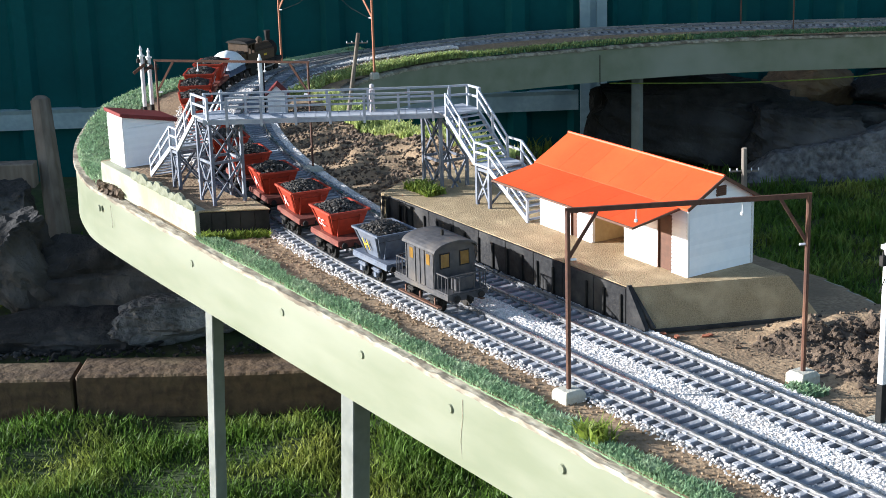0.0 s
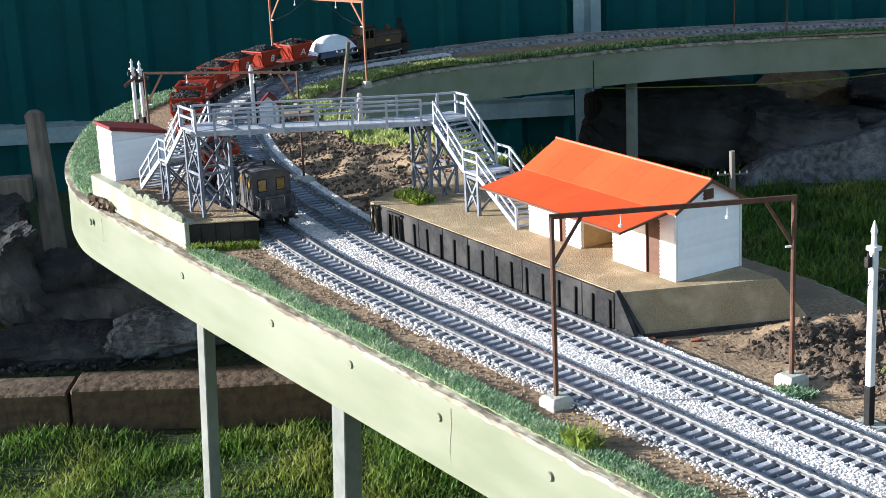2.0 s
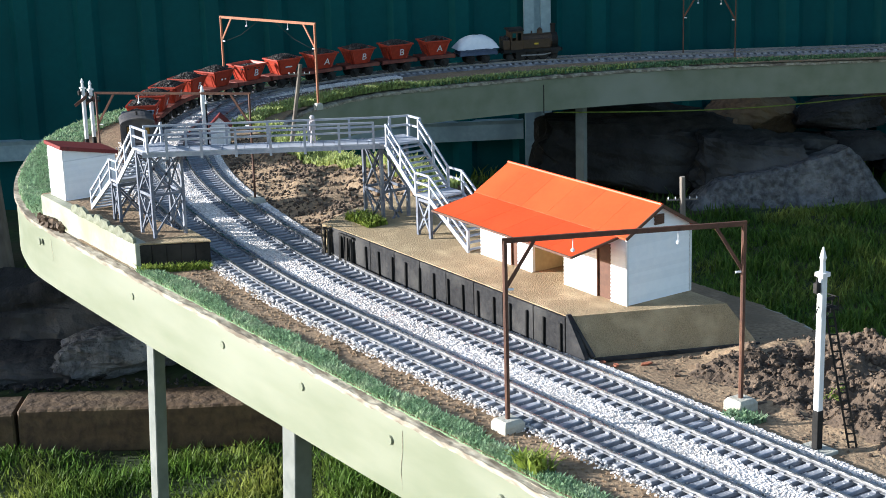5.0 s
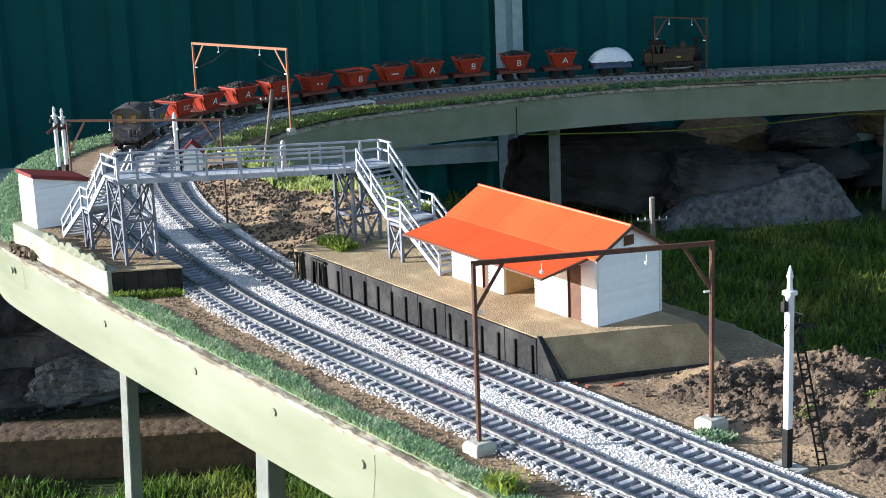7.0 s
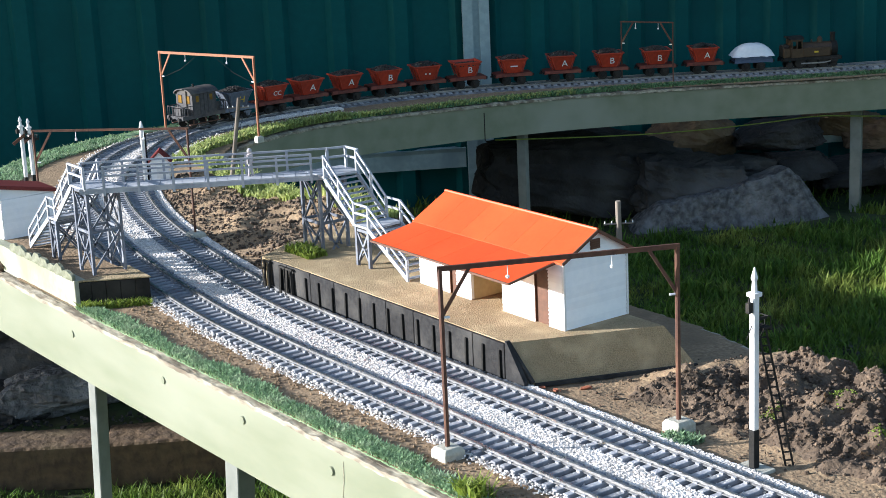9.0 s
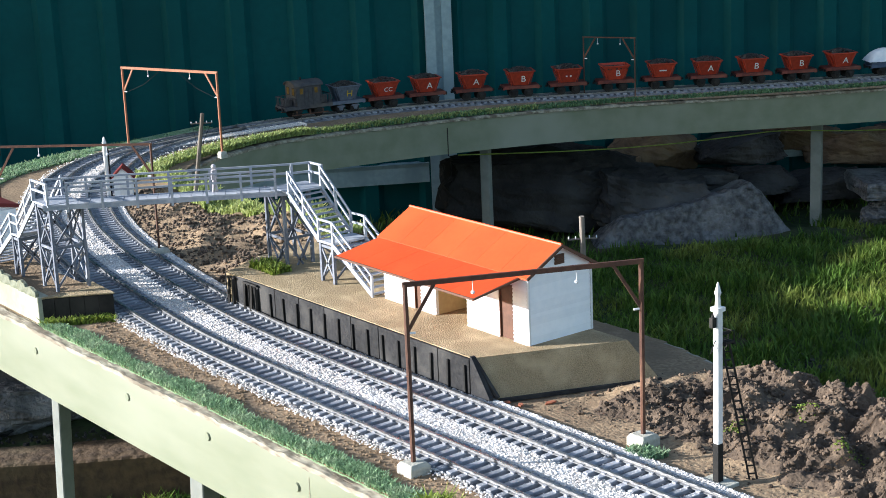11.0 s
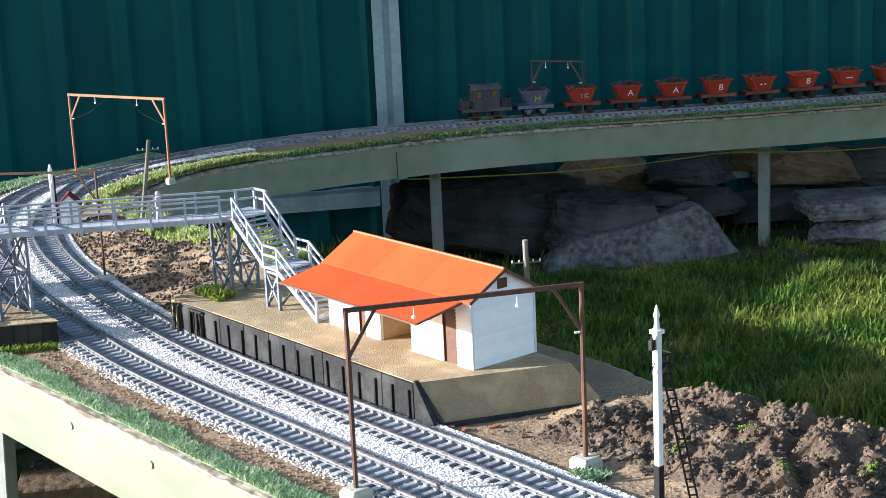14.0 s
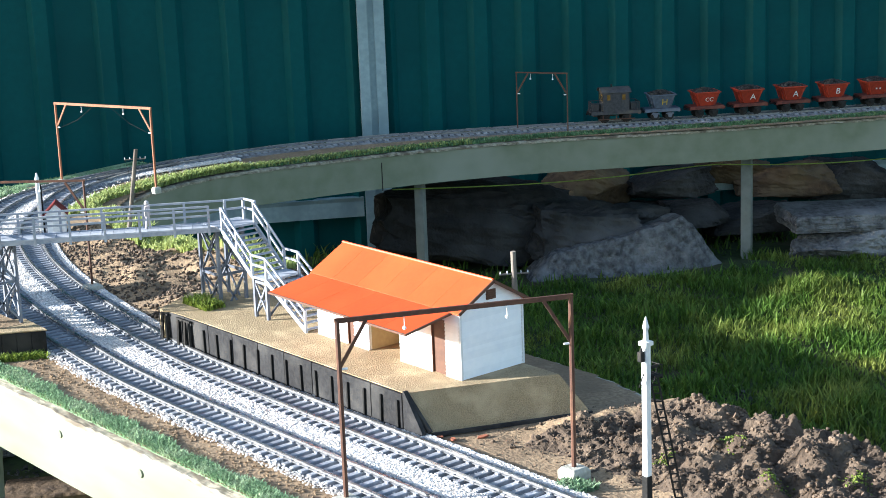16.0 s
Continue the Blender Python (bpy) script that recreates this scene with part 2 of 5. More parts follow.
def stuff(name, verts, faces, mat, label, category, smooth=False):
    return tagged(new(name, raw(name, verts, faces, mat, smooth)), label, category, "", "stuff")


rng = np.random.default_rng(7)
CUBE = np.array([(-1, -1, -1), (1, -1, -1), (1, 1, -1), (-1, 1, -1), (-1, -1, 1), (1, -1, 1), (1, 1, 1), (-1, 1, 1)], float) * 0.55
CUBE_F = np.array([(3, 2, 1, 0), (4, 5, 6, 7), (0, 1, 5, 4), (1, 2, 6, 5), (2, 3, 7, 6), (3, 0, 4, 7)])
OCTA = np.array([(1, 0, 0), (-1, 0, 0), (0, 1, 0), (0, -1, 0), (0, 0, 1), (0, 0, -1)], float)
OCTA_F = np.array([(0, 2, 4), (2, 1, 4), (1, 3, 4), (3, 0, 4), (2, 0, 5), (1, 2, 5), (3, 1, 5), (0, 3, 5)])


def crumbs(points, sizes, flat=0.8, shape=CUBE, faces=CUBE_F):
    """Uneven small lumps at the points."""
    pts, sizes = np.asarray(points, float), np.asarray(sizes, float)
    n, k = len(pts), len(shape)
    v = shape[None] * (1 + rng.uniform(-0.4, 0.4, (n, k, 3)))
    a, b = rng.uniform(0, 2 * np.pi, n), rng.uniform(0, 2 * np.pi, n)
    c, s = np.cos(b)[:, None], np.sin(b)[:, None]
    v = np.stack([v[..., 0], c * v[..., 1] - s * v[..., 2], s * v[..., 1] + c * v[..., 2]], -1)
    c, s = np.cos(a)[:, None], np.sin(a)[:, None]
    v = np.stack([c * v[..., 0] - s * v[..., 1], s * v[..., 0] + c * v[..., 1], v[..., 2] * flat], -1)
    v = v * sizes[:, None, None] + pts[:, None]
    f = faces[None] + (np.arange(n) * k)[:, None, None]
    return v.reshape(-1, 3), f.reshape(-1, faces.shape[1])


def blades(points, lengths, widths, bend=0.5):
    """Bent grass blades of three faces each at the points."""
    p = np.asarray(points, float)
    n = len(p)
    a = rng.uniform(0, 2 * np.pi, n)
    turn = a + np.pi / 2 + rng.uniform(-0.5, 0.5, n)
    side = np.stack([np.cos(turn), np.sin(turn), 0 * a], -1) * np.asarray(widths)[:, None] / 2
    over = np.stack([np.cos(a), np.sin(a), 0 * a], -1) * (rng.uniform(0.1, 1, n) * bend * lengths)[:, None]
    up = np.zeros((n, 3))
    up[:, 2] = lengths
    rows = [p - side, p + side, p + 0.55 * up + 0.3 * over - side * 0.8, p + 0.55 * up + 0.3 * over + side * 0.8, p + up * rng.uniform(0.75, 1, n)[:, None] + over]
    v = np.stack(rows, 1)
    i = (np.arange(n) * 5)[:, None]
    quads = np.concatenate([i + [0, 1, 3, 2]], 0).tolist()
    tris = (i + [2, 3, 4]).tolist()
    return v.reshape(-1, 3), quads + tris


def curve_through(nodes, steps=24, soften=24):
    """A smooth line through the nodes, as points about evenly set."""
    p = np.array(nodes, float)
    out = []
    for i in range(len(p) - 1):
        p0, p1, p2, p3 = p[max(i - 1, 0)], p[i], p[i + 1], p[min(i + 2, len(p) - 1)]
        d = np.linalg.norm(p2 - p1)
        m1 = (p2 - p0) / (d + np.linalg.norm(p1 - p0)) * d if i else p2 - p1
        m2 = (p3 - p1) / (np.linalg.norm(p3 - p2) + d) * d if i < len(p) - 2 else p2 - p1
        for k in range(steps):
            u = k / steps
            out.append((2 * u**3 - 3 * u**2 + 1) * p1 + (u**3 - 2 * u**2 + u) * m1 + (3 * u**2 - 2 * u**3) * p2 + (u**3 - u**2) * m2)
    out.append(p[-1])
    q = np.array(out)
    h = soften // 2
    for _ in range(2):
        if h:
            q[h:-h] = np.array([q[i - h:i + h + 1].mean(0) for i in range(h, len(q) - h)])
    s = np.r_[0, np.cumsum(np.linalg.norm(np.diff(q, axis=0), axis=1))]
    even = np.arange(0, s[-1], 3.0)
    return np.stack([np.interp(even, s, q[:, k]) for k in (0, 1)], -1), even


def normals_of(line):
    d = np.gradient(line, axis=0)
    d /= np.linalg.norm(d, axis=1)[:, None]
    return np.stack([-d[:, 1], d[:, 0]], -1), d


def inside(poly, pts):
    """Which of the points lie inside the closed outline."""
    x, y = pts[:, 0], pts[:, 1]
    hit = np.zeros(len(pts), bool)
    n = len(poly)
    for i in range(n):
        (ax, ay), (bx, by) = poly[i], poly[(i + 1) % n]
        cross = (ay > y) != (by > y)
        with np.errstate(divide="ignore", invalid="ignore"):
            hit ^= cross & (x < (bx - ax) * (y - ay) / (by - ay + 1e-12) + ax)
    return hit


def bumpy(x, y, size, amount):
    return amount * np.array([noise.noise((a / size, b / size, 3.7)) for a, b in zip(x, y)])


# ---- plan ----
OUTER_NODES = [(700, 0), (300, 0), (60, 0), (-20, 3), (-90, 11), (-180, 24), (-300, 48), (-400, 80), (-470, 112), (-535, 155), (-590, 205), (-622, 262), (-637, 330), (-642, 400),
               (-640, 460), (-634, 515), (-622, 568), (-594, 650), (-545, 740), (-490, 830), (-438, 908), (-390, 985), (-345, 1070), (-300, 1150), (-255, 1235), (-165, 1405), (120, 1940)]
TRACK, TRACK_S = curve_through(OUTER_NODES)
TRACK_N, TRACK_D = normals_of(TRACK)
SPACING = 46.8
_join = np.clip((TRACK_S - 1290) / 260, 0, 1)
INNER = (TRACK - TRACK_N * (SPACING * (1 - _join * _join * (3 - 2 * _join)))[:, None])[TRACK_S < 1560]
RAIL_TOP = 4.2
bend = TRACK_S > 1420
FRONT_EDGE, _ = curve_through([(700, -50), (200, -50), (-290, -50), (-344, -41), (-393, -28), (-450, -5), (-499, 20), (-558, 55), (-600, 92), (-632, 132), (-659, 200), (-673, 262), (-680, 330), (-680, 400)], 12, 8)
FRONT_EDGE = np.concatenate([FRONT_EDGE, (TRACK + TRACK_N * 27)[TRACK_S > 1450]])
BACK_EDGE, _ = curve_through([(700, 200), (410, 199), (290, 194), (230, 203), (178, 212), (0, 208), (-249, 206), (-319, 214), (-390, 222), (-450, 240), (-510, 280), (-545, 335), (-564, 400), (-563, 450), (-549, 520), (-530, 601), (-482, 735), (-395, 880), (-311, 1025), (-220, 1200), (-130, 1370), (155, 1905)], 12, 8)
BOARD = np.concatenate([FRONT_EDGE, BACK_EDGE[::-1]])[::2]


def ground_height(x, y):
    x, y = np.asarray(x, float), np.asarray(y, float)
    up = np.clip((y - 150) / 450, 0, 1)
    z = -204 + 42 * up * up * (3 - 2 * up)
    behind = (x + 420) * -0.85 + (y + 100) * 0.53
    step = np.clip((behind - 4) / 30, 0, 1) * np.clip((500 - y) / 200, 0, 1)
    return z + step * 24 * (1 - 0.5 * up)


# ---- ground: one sheet to the horizon, finer near the railway ----
def build_ground():
    xs = np.concatenate([[-60000, -8000, -2500], np.arange(-1300, 1000, 20), [2500, 8000, 60000]])
    ys = np.concatenate([[-60000, -8000, -1500], np.arange(-500, 1900, 20), [3000, 8000, 60000]])
    gx, gy = np.meshgrid(xs, ys)
    z = ground_height(gx.ravel(), gy.ravel()) + bumpy(gx.ravel(), gy.ravel(), 60, 7) * (np.abs(gx.ravel()) < 2000)
    n, m = len(xs), len(ys)
    f = [(j * n + i, j * n + i + 1, (j + 1) * n + i + 1, (j + 1) * n + i) for j in range(m - 1) for i in range(n - 1)]
    tagged(new("ground", raw("ground", np.stack([gx.ravel(), gy.ravel(), z], -1), f, GROUND, True)), "dark green lawn soil under the railway", "ground", "", "structure")


build_ground()


# ---- fence ----
FENCE_AT, FENCE_D, FENCE_N = np.array((-720.0, 740.0)), np.array((0.498, 0.867)), np.array((0.867, -0.498))
FENCE_TOP = 730.0


def fence_frame():
    return Matrix(((FENCE_D[0], -FENCE_N[0], 0, FENCE_AT[0] * U), (FENCE_D[1], -FENCE_N[1], 0, FENCE_AT[1] * U), (0, 0, 1, 0), (0, 0, 0, 1)))


def build_fence():
    fence = thing("fence", "dark green ribbed steel sheet fence in shade", "fence", fence_frame(), kind="structure")

    def sheet(a, b, pitch, first):
        prof = []
        k = math.floor((a - first) / pitch) - 1
        while first + k * pitch < b + pitch:
            c = first + k * pitch
            prof += [(c - 15, 0), (c - 8, -9), (c + 8, -9), (c + 15, 0)]
            k += 1
        prof = [(u, w) for u, w in prof if a < u < b]
        prof = [(a, 0), *prof, (b, 0)]
        n = len(prof)
        v = [(u, w, z) for z in (-260, FENCE_TOP) for u, w in prof] + [(u, w + 1.0, z) for z in (-260, FENCE_TOP) for u, w in prof]
        f = [(i, i + 1, n + i + 1, n + i) for i in range(n - 1)] + [(2 * n + i + 1, 2 * n + i, 3 * n + i, 3 * n + i + 1) for i in range(n - 1)]
        f += [(n + i, n + i + 1, 3 * n + i + 1, 3 * n + i) for i in range(n - 1)]
        ob = new("sheet", raw("sheet", v, f, FENCE))
        ob.parent = fence

    sheet(-1350, -12, 73.3, -384)
    sheet(12, 1350, 58.6, 73)
    sheet(-2700, -1352, 73.3, -384)
    sheet(-4100, -2702, 73.3, -384)
    sheet(1352, 2700, 58.6, 73)
    for at_u in (-2702, -1352, -2, 1352):
        bm = bmesh.new()
        extrude(bm, [(-16, -10), (-16, -16), (-4, -16), (-4, -12), (4, -12), (4, -16), (16, -16), (16, -10), (4, -8), (4, 3), (-4, 3), (-4, -8)], -262, FENCE_TOP + 2, "z")
        part("post", bm, POST_STEEL, fence, "pale grey steel fence post", at=(at_u, 0, 0))
    for a, b in ((-1335, -20), (18, 1335)):
        for z0, z1 in ((-117, -93), (FENCE_TOP - 14, FENCE_TOP + 4)):
            bm = bmesh.new()
            extrude(bm, [(-11, z0), (-11, z1 - 5), (-13, z1), (2, z1), (2, z0)], a, b, "x")
            part("rail", bm, POST_STEEL, fence, "pale grey steel fence rail")


build_fence()


def build_shade_wall():
    """Unseen low plain wall, added to shade the rock bed; joins the fence corner."""
    bm = bmesh.new()
    a, b = Vector((-1418, -452, 0)), Vector((-926, -802, 0))
    out = Vector((0.58, 0.815, 0)) * -20
    extrude(bm, [tuple((p + o).xy) for p, o in ((a, 0 * out), (b, 0 * out), (b, out), (a, out))], -260, 128, "z")
    tagged(part("wall_side", bm, CONCRETE, None, bevel=2.0), "low plain grey wall added out of view to shade the rocks", "wall", "", "structure")


build_shade_wall()


# ---- the railway's board ----
def ribbon(line, profile, close=False):
    """A strip with the given cross profile (offset to the left, height) along the line."""
    nn, _ = normals_of(line)
    k = len(profile)
    v = np.concatenate([np.stack([*(line + nn * o).T, np.full(len(line), z)], -1)[:, None] for o, z in profile], 1).reshape(-1, 3)
    f = []
    for i in range(len(line) - 1):
        for j in range(k if close else k - 1):
            a, b = i * k + j, i * k + (j + 1) % k
            f.append((a, b, b + k, a + k))
    if close:
        f += [tuple(range(k))[::-1], tuple((len(line) - 1) * k + j for j in range(k))]
    return v, f


def build_board():
    base = thing("railway_baseboard", "long pale green painted timber railway baseboard on posts", "baseboard", kind="structure")
    bm = bmesh.new()
    vs = [bm.verts.new((x, y, -3)) for x, y in BOARD]
    face = bm.faces.new(vs)
    bmesh.ops.triangulate(bm, faces=[face])
    ext = bmesh.ops.extrude_face_region(bm, geom=list(bm.faces))
    for e in ext["geom"]:
        if isinstance(e, bmesh.types.BMVert):
            e.co.z = -9
    part("deck_board", bm, TIMBER_EDGE, base, "weathered timber deck edge")
    # the left of both edges, as drawn, is the outside of the front and the inside of the back
    for line, sign in ((FRONT_EDGE, 1), (BACK_EDGE, -1)):
        o = sign * 2.0
        low = -47 if sign > 0 else -40
        wob = ribbon(line, [(o - sign * 6, -6), (o, -6), (o, -27), (o + sign * 0.5, low), (o - sign * 6, low)], True)
        ob = new("fascia", raw("fascia", *wob, FASCIA))
        ob.parent = base
        ob["label"] = "pale green painted fascia board with hairline cracks"
        lip = ribbon(line, [(o - sign * 4, -2.6), (o + sign * 1.4, -3.2), (o + sign * 1.5, -5.7), (o - sign * 4, -5.9)], True)
        lip[0][:, 2] += bumpy(lip[0][:, 0], lip[0][:, 1], 9, 0.9) + bumpy(lip[0][:, 0], lip[0][:, 1], 3.5, 0.8)
        ob = new("edge_strip", raw("edge_strip", *lip, TIMBER_EDGE))
        ob.parent = base
        ob["label"] = "split weathered timber edging strip"
    # bolt heads along the front
    first = None
    for x in (-285, -120, 10, 105, 195, 290, 390):
        if first is None:
            bm = bmesh.new()
            rod(bm, (0, 0.2, 0), (0, -1.0, 0), 2.6, 2.2, 10)
            first = part("bolt_head", bm, FASCIA, base)
            first.location = Vector((x, -52.4, -16)) * U
        else:
            again(first, base, at(x, -52.4, -16 - (x % 7) * 0.4))
    for x0, zs in ((205, (-10, -20, -27, -33, -44)), (-60, (-12, -20, -24)), (-262, (-9, -16, -22, -26))):
        bm = bmesh.new()
        pts = [(x0 + random.uniform(-2.2, 2.2), -52.5, z) for z in zs]
        for a, c in zip(pts, pts[1:]):
            beam(bm, a, c, 0.2, 0.2)
        part("paint_crack", bm, TIMBER_EDGE, base)
    # joints in the fascia
    for t_at in (1712,):
        k = int(np.searchsorted(TRACK_S, t_at))
        bm = bmesh.new()
        box(bm, -0.4, 0.4, -0.4, 0.4, -39.5, -9)
        part("joint_gap", bm, BLACK, base, at=(-516, 592, 0))


build_board()


def post_of(x, y, w, top, rot=0):
    p = tagged(new("support_post"), "square galvanised steel post under the baseboard", "post", "support posts")
    g = float(ground_height(x, y)) - 12
    p.matrix_basis = at(x, y, 0, 0, 0, rot)
    bm = bmesh.new()
    vs = box(bm, -w / 2, w / 2, -w / 2, w / 2, g, top)
    if y < 0:
        for v in vs[:4]:
            v.co.x, v.co.y = v.co.x - 4.5, v.co.y - 6.0
    part("shaft", bm, LEG, p, bevel=0.6)
    bm = bmesh.new()
    box(bm, -w * 0.8, w * 0.8, -w * 0.9, w * 0.9, top, -9.5)
    part("bearer", bm, TIMBER_EDGE, p, "dark timber bearer block")
    return p


for px_, py_, w_, r_ in ((-122, -38, 9, 8), (63, -34, 12.5, 8), (330, -34, 16, 8), (-528, 652, 10, 30), (-357, 997, 12, 30), (-395, 245, 13, 20), (-150, 1330, 12, 30), (250, 190, 14, 0)):
    post_of(px_, py_, w_, -47 if py_ < 150 else -41, r_)


# ---- scenery surface on the board ----
def track_distance(x, y):
    """Signed distance from the outer track's middle, positive to the inside, for points near it."""
    pts = np.stack([x, y], -1)
    best = np.full(len(pts), 1e9)
    sign = np.zeros(len(pts))
    for i in range(0, len(TRACK), 4):
        d = pts - TRACK[i]
        r = np.hypot(d[:, 0], d[:, 1])
        near = r < best
        best[near] = r[near]
        sign[near] = -np.sign((d @ TRACK_N[i]))[near]
    return best * sign


def surface_height(x, y):
    x, y = np.asarray(x, float), np.asarray(y, float)
    d = track_distance(x, y)
    z = np.full(len(x), -0.6)
    bank = np.clip((d - 66) / 30, 0, 1) * np.clip((-20 - x) / 50, 0, 1) * np.clip((x + 470) / 80, 0, 1)
    z += bank * (6 + bumpy(x, y, 26, 7) + bumpy(x, y, 9, 3.2))
    side = np.clip((y - 205 + 70) / 50, 0, 1) * np.clip((-80 - x) / 60, 0, 1) * np.clip((x + 250) / 60, 0, 1)
    z += side * 14
    mound = np.clip((y - 88) / 40, 0, 1) * np.clip((x - 215 - 0.25 * (y - 90)) / 40, 0, 1)
    z += mound * (5 + bumpy(x, y, 30, 7) + bumpy(x, y, 12, 6)) + mound * np.clip((x - 290) / 70, 0, 1) * np.clip((y - 110) / 40, 0, 1) * 2.5
    return z + bumpy(x, y, 5, 0.5), d, bank, mound


def build_surface():
    step = 3.5
    gx, gy = np.meshgrid(np.arange(-700, 700, step), np.arange(-50, 470, step))
    shape = gx.shape
    x, y = gx.ravel(), gy.ravel()
    ok = inside(BOARD, np.stack([x, y], -1))
    z = np.zeros(len(x))
    z[ok], *_ = surface_height(x[ok], y[ok])
    idx = -np.ones(len(x), int)
    idx[ok] = np.arange(ok.sum())
    idx = idx.reshape(shape)
    quads = np.stack([idx[:-1, :-1], idx[:-1, 1:], idx[1:, 1:], idx[1:, :-1]], -1).reshape(-1, 4)
    quads = quads[(quads >= 0).all(1)]
    tagged(new("soil_layer", raw("soil_layer", np.stack([x, y, z], -1)[ok], quads, SOIL, True)), "dry brown garden soil spread over the board", "soil", "", "structure")
    # the far arm of the board
    far = TRACK_S > 1440
    nn = TRACK_N[far]
    v, f = ribbon(TRACK[far], [(26, -1.5), (15, -0.6), (-52, -0.6), (-56, -1.5)])
    tagged(new("soil_layer", raw("soil_layer", v, f, SOIL, True)), "thin soil and grit on the far arm", "soil", "", "structure")


build_surface()


# ---- tracks ----
def sub_line(line, s0, s1):
    keep = (TRACK_S >= s0) & (TRACK_S <= s1)
    return line[keep]


def build_tracks():
    v, f = ribbon(TRACK, [(18.5, -1.2), (15.5, 0.3), (-64, 0.3), (-68, -1.0)])
    far = ribbon(TRACK, [(19, -1.2), (16.5, 0.7), (-17, 0.7), (-21, -1.2)])
    v = v.reshape(-1, 4, 3)
    fv = far[0].reshape(-1, 4, 3)
    blend = np.clip((TRACK_S - 1300) / 260, 0, 1)[:, None, None]
    v = (v * (1 - blend) + fv * blend).reshape(-1, 3)
    v[:, 2] += bumpy(v[:, 0], v[:, 1], 6, 0.4)
    bed = tagged(new("ballast_bed", raw("ballast_bed", v, f, BED, True)), "grey ballast bed under two tracks, sleeper shade in its colour", "ballast", "", "structure")
    bm = bmesh.new()
    box(bm, -1.9, 1.9, -15, 15, -0.4, 2.0)
    plain = finish(bm, "sleeper", SLEEPER, 0.3)
    bm = bmesh.new()
    for o in (-9.8, -6.6, 6.6, 9.8):
        box(bm, -1.2, 1.2, o - 0.8, o + 0.8, 0, 0.9)
    chairs = finish(bm, "rail_chair", SLEEPER)
    for line, name, last in ((TRACK, "outer", 1750), (INNER, "inner", 1750)):
        track = thing("railway_track", "grey sleepered model track with two steel rails", "track", group="tracks", kind="structure")
        nn, dd = normals_of(line)
        s = np.r_[0, np.cumsum(np.linalg.norm(np.diff(line, axis=0), axis=1))]
        for side in (-8.9, 8.9):
            for nm, prof, mat in (("rail", [(side - 1.5, 2.0), (side - 1.5, 2.4), (side - 0.4, 2.7), (side - 0.4, 3.7), (side + 0.4, 3.7), (side + 0.4, 2.7), (side + 1.5, 2.4), (side + 1.5, 2.0)], RAIL),
                                  ("rail_head", [(side - 0.75, 3.7), (side - 0.75, 4.2), (side + 0.75, 4.2), (side + 0.75, 3.7)], RAILTOP)):
                ob = new(nm, raw(nm, *ribbon(line, prof, True), mat))
                ob.parent = track
        pos = np.arange(260.0, min(s[-1], 2500), 7.6)
        joined_v, joined_f = [], []
        for k, p in enumerate(pos):
            x, y = np.interp(p, s, line[:, 0]), np.interp(p, s, line[:, 1])
            h = math.atan2(np.interp(p, s, dd[:, 1]), np.interp(p, s, dd[:, 0]))
            h += random.uniform(-0.02, 0.02)
            if k < 150:
                o = new("sleeper", plain)
                o.parent, o.matrix_basis = track, at(x, y, 0.05, 0, 0, math.degrees(h))
                c = new("rail_chair", chairs)
                c.parent, c.matrix_basis = track, at(x, y, 2.05, 0, 0, math.degrees(h))
            else:
                c, sn = math.cos(h), math.sin(h)
                base = CUBE / 0.55 * np.array((2.0, 15, 1.0)) + (0, 0, 1.05)
                joined_v.append(np.stack([x + c * base[:, 0] - sn * base[:, 1], y + sn * base[:, 0] + c * base[:, 1], base[:, 2]], -1))
                joined_f.append(CUBE_F + 8 * len(joined_f))
        o = new("far_sleepers", raw("far_sleepers", np.concatenate(joined_v), np.concatenate(joined_f), SLEEPER))
        o.parent = track
        tagged(o, "", "", "", "stuff")


build_tracks()


def build_ballast():
    pts, sizes = [], []
    spans = [(250, 900, 60000), (900, 1620, 46000)]
    for s0, s1, n in spans:
        s = rng.uniform(s0, s1, n)
        off = np.where(rng.random(n) < 0.62, rng.uniform(-31.5, -15.5, n), np.where(rng.random(n) < 0.1, 15.5 + 7 * rng.random(n) ** 1.6, rng.uniform(-68, -62.5, n)))
        inner_gap = rng.random(n) < 0.05
        off[inner_gap] = rng.uniform(-60, 14, inner_gap.sum())
        x = np.interp(s, TRACK_S, TRACK[:, 0]) + off * np.interp(s, TRACK_S, TRACK_N[:, 0])
        y = np.interp(s, TRACK_S, TRACK[:, 1]) + off * np.interp(s, TRACK_S, TRACK_N[:, 1])
        pts.append(np.stack([x, y, np.where(inner_gap, 0.3, 0.9) + rng.uniform(-0.3, 0.6, n)], -1))
        sizes.append(rng.uniform(0.4, 1.0, n))
    stuff("ballast_stones", *crumbs(np.concatenate(pts), np.concatenate(sizes)), STONE, "loose white and grey ballast stones between the tracks", "ballast")


build_ballast()


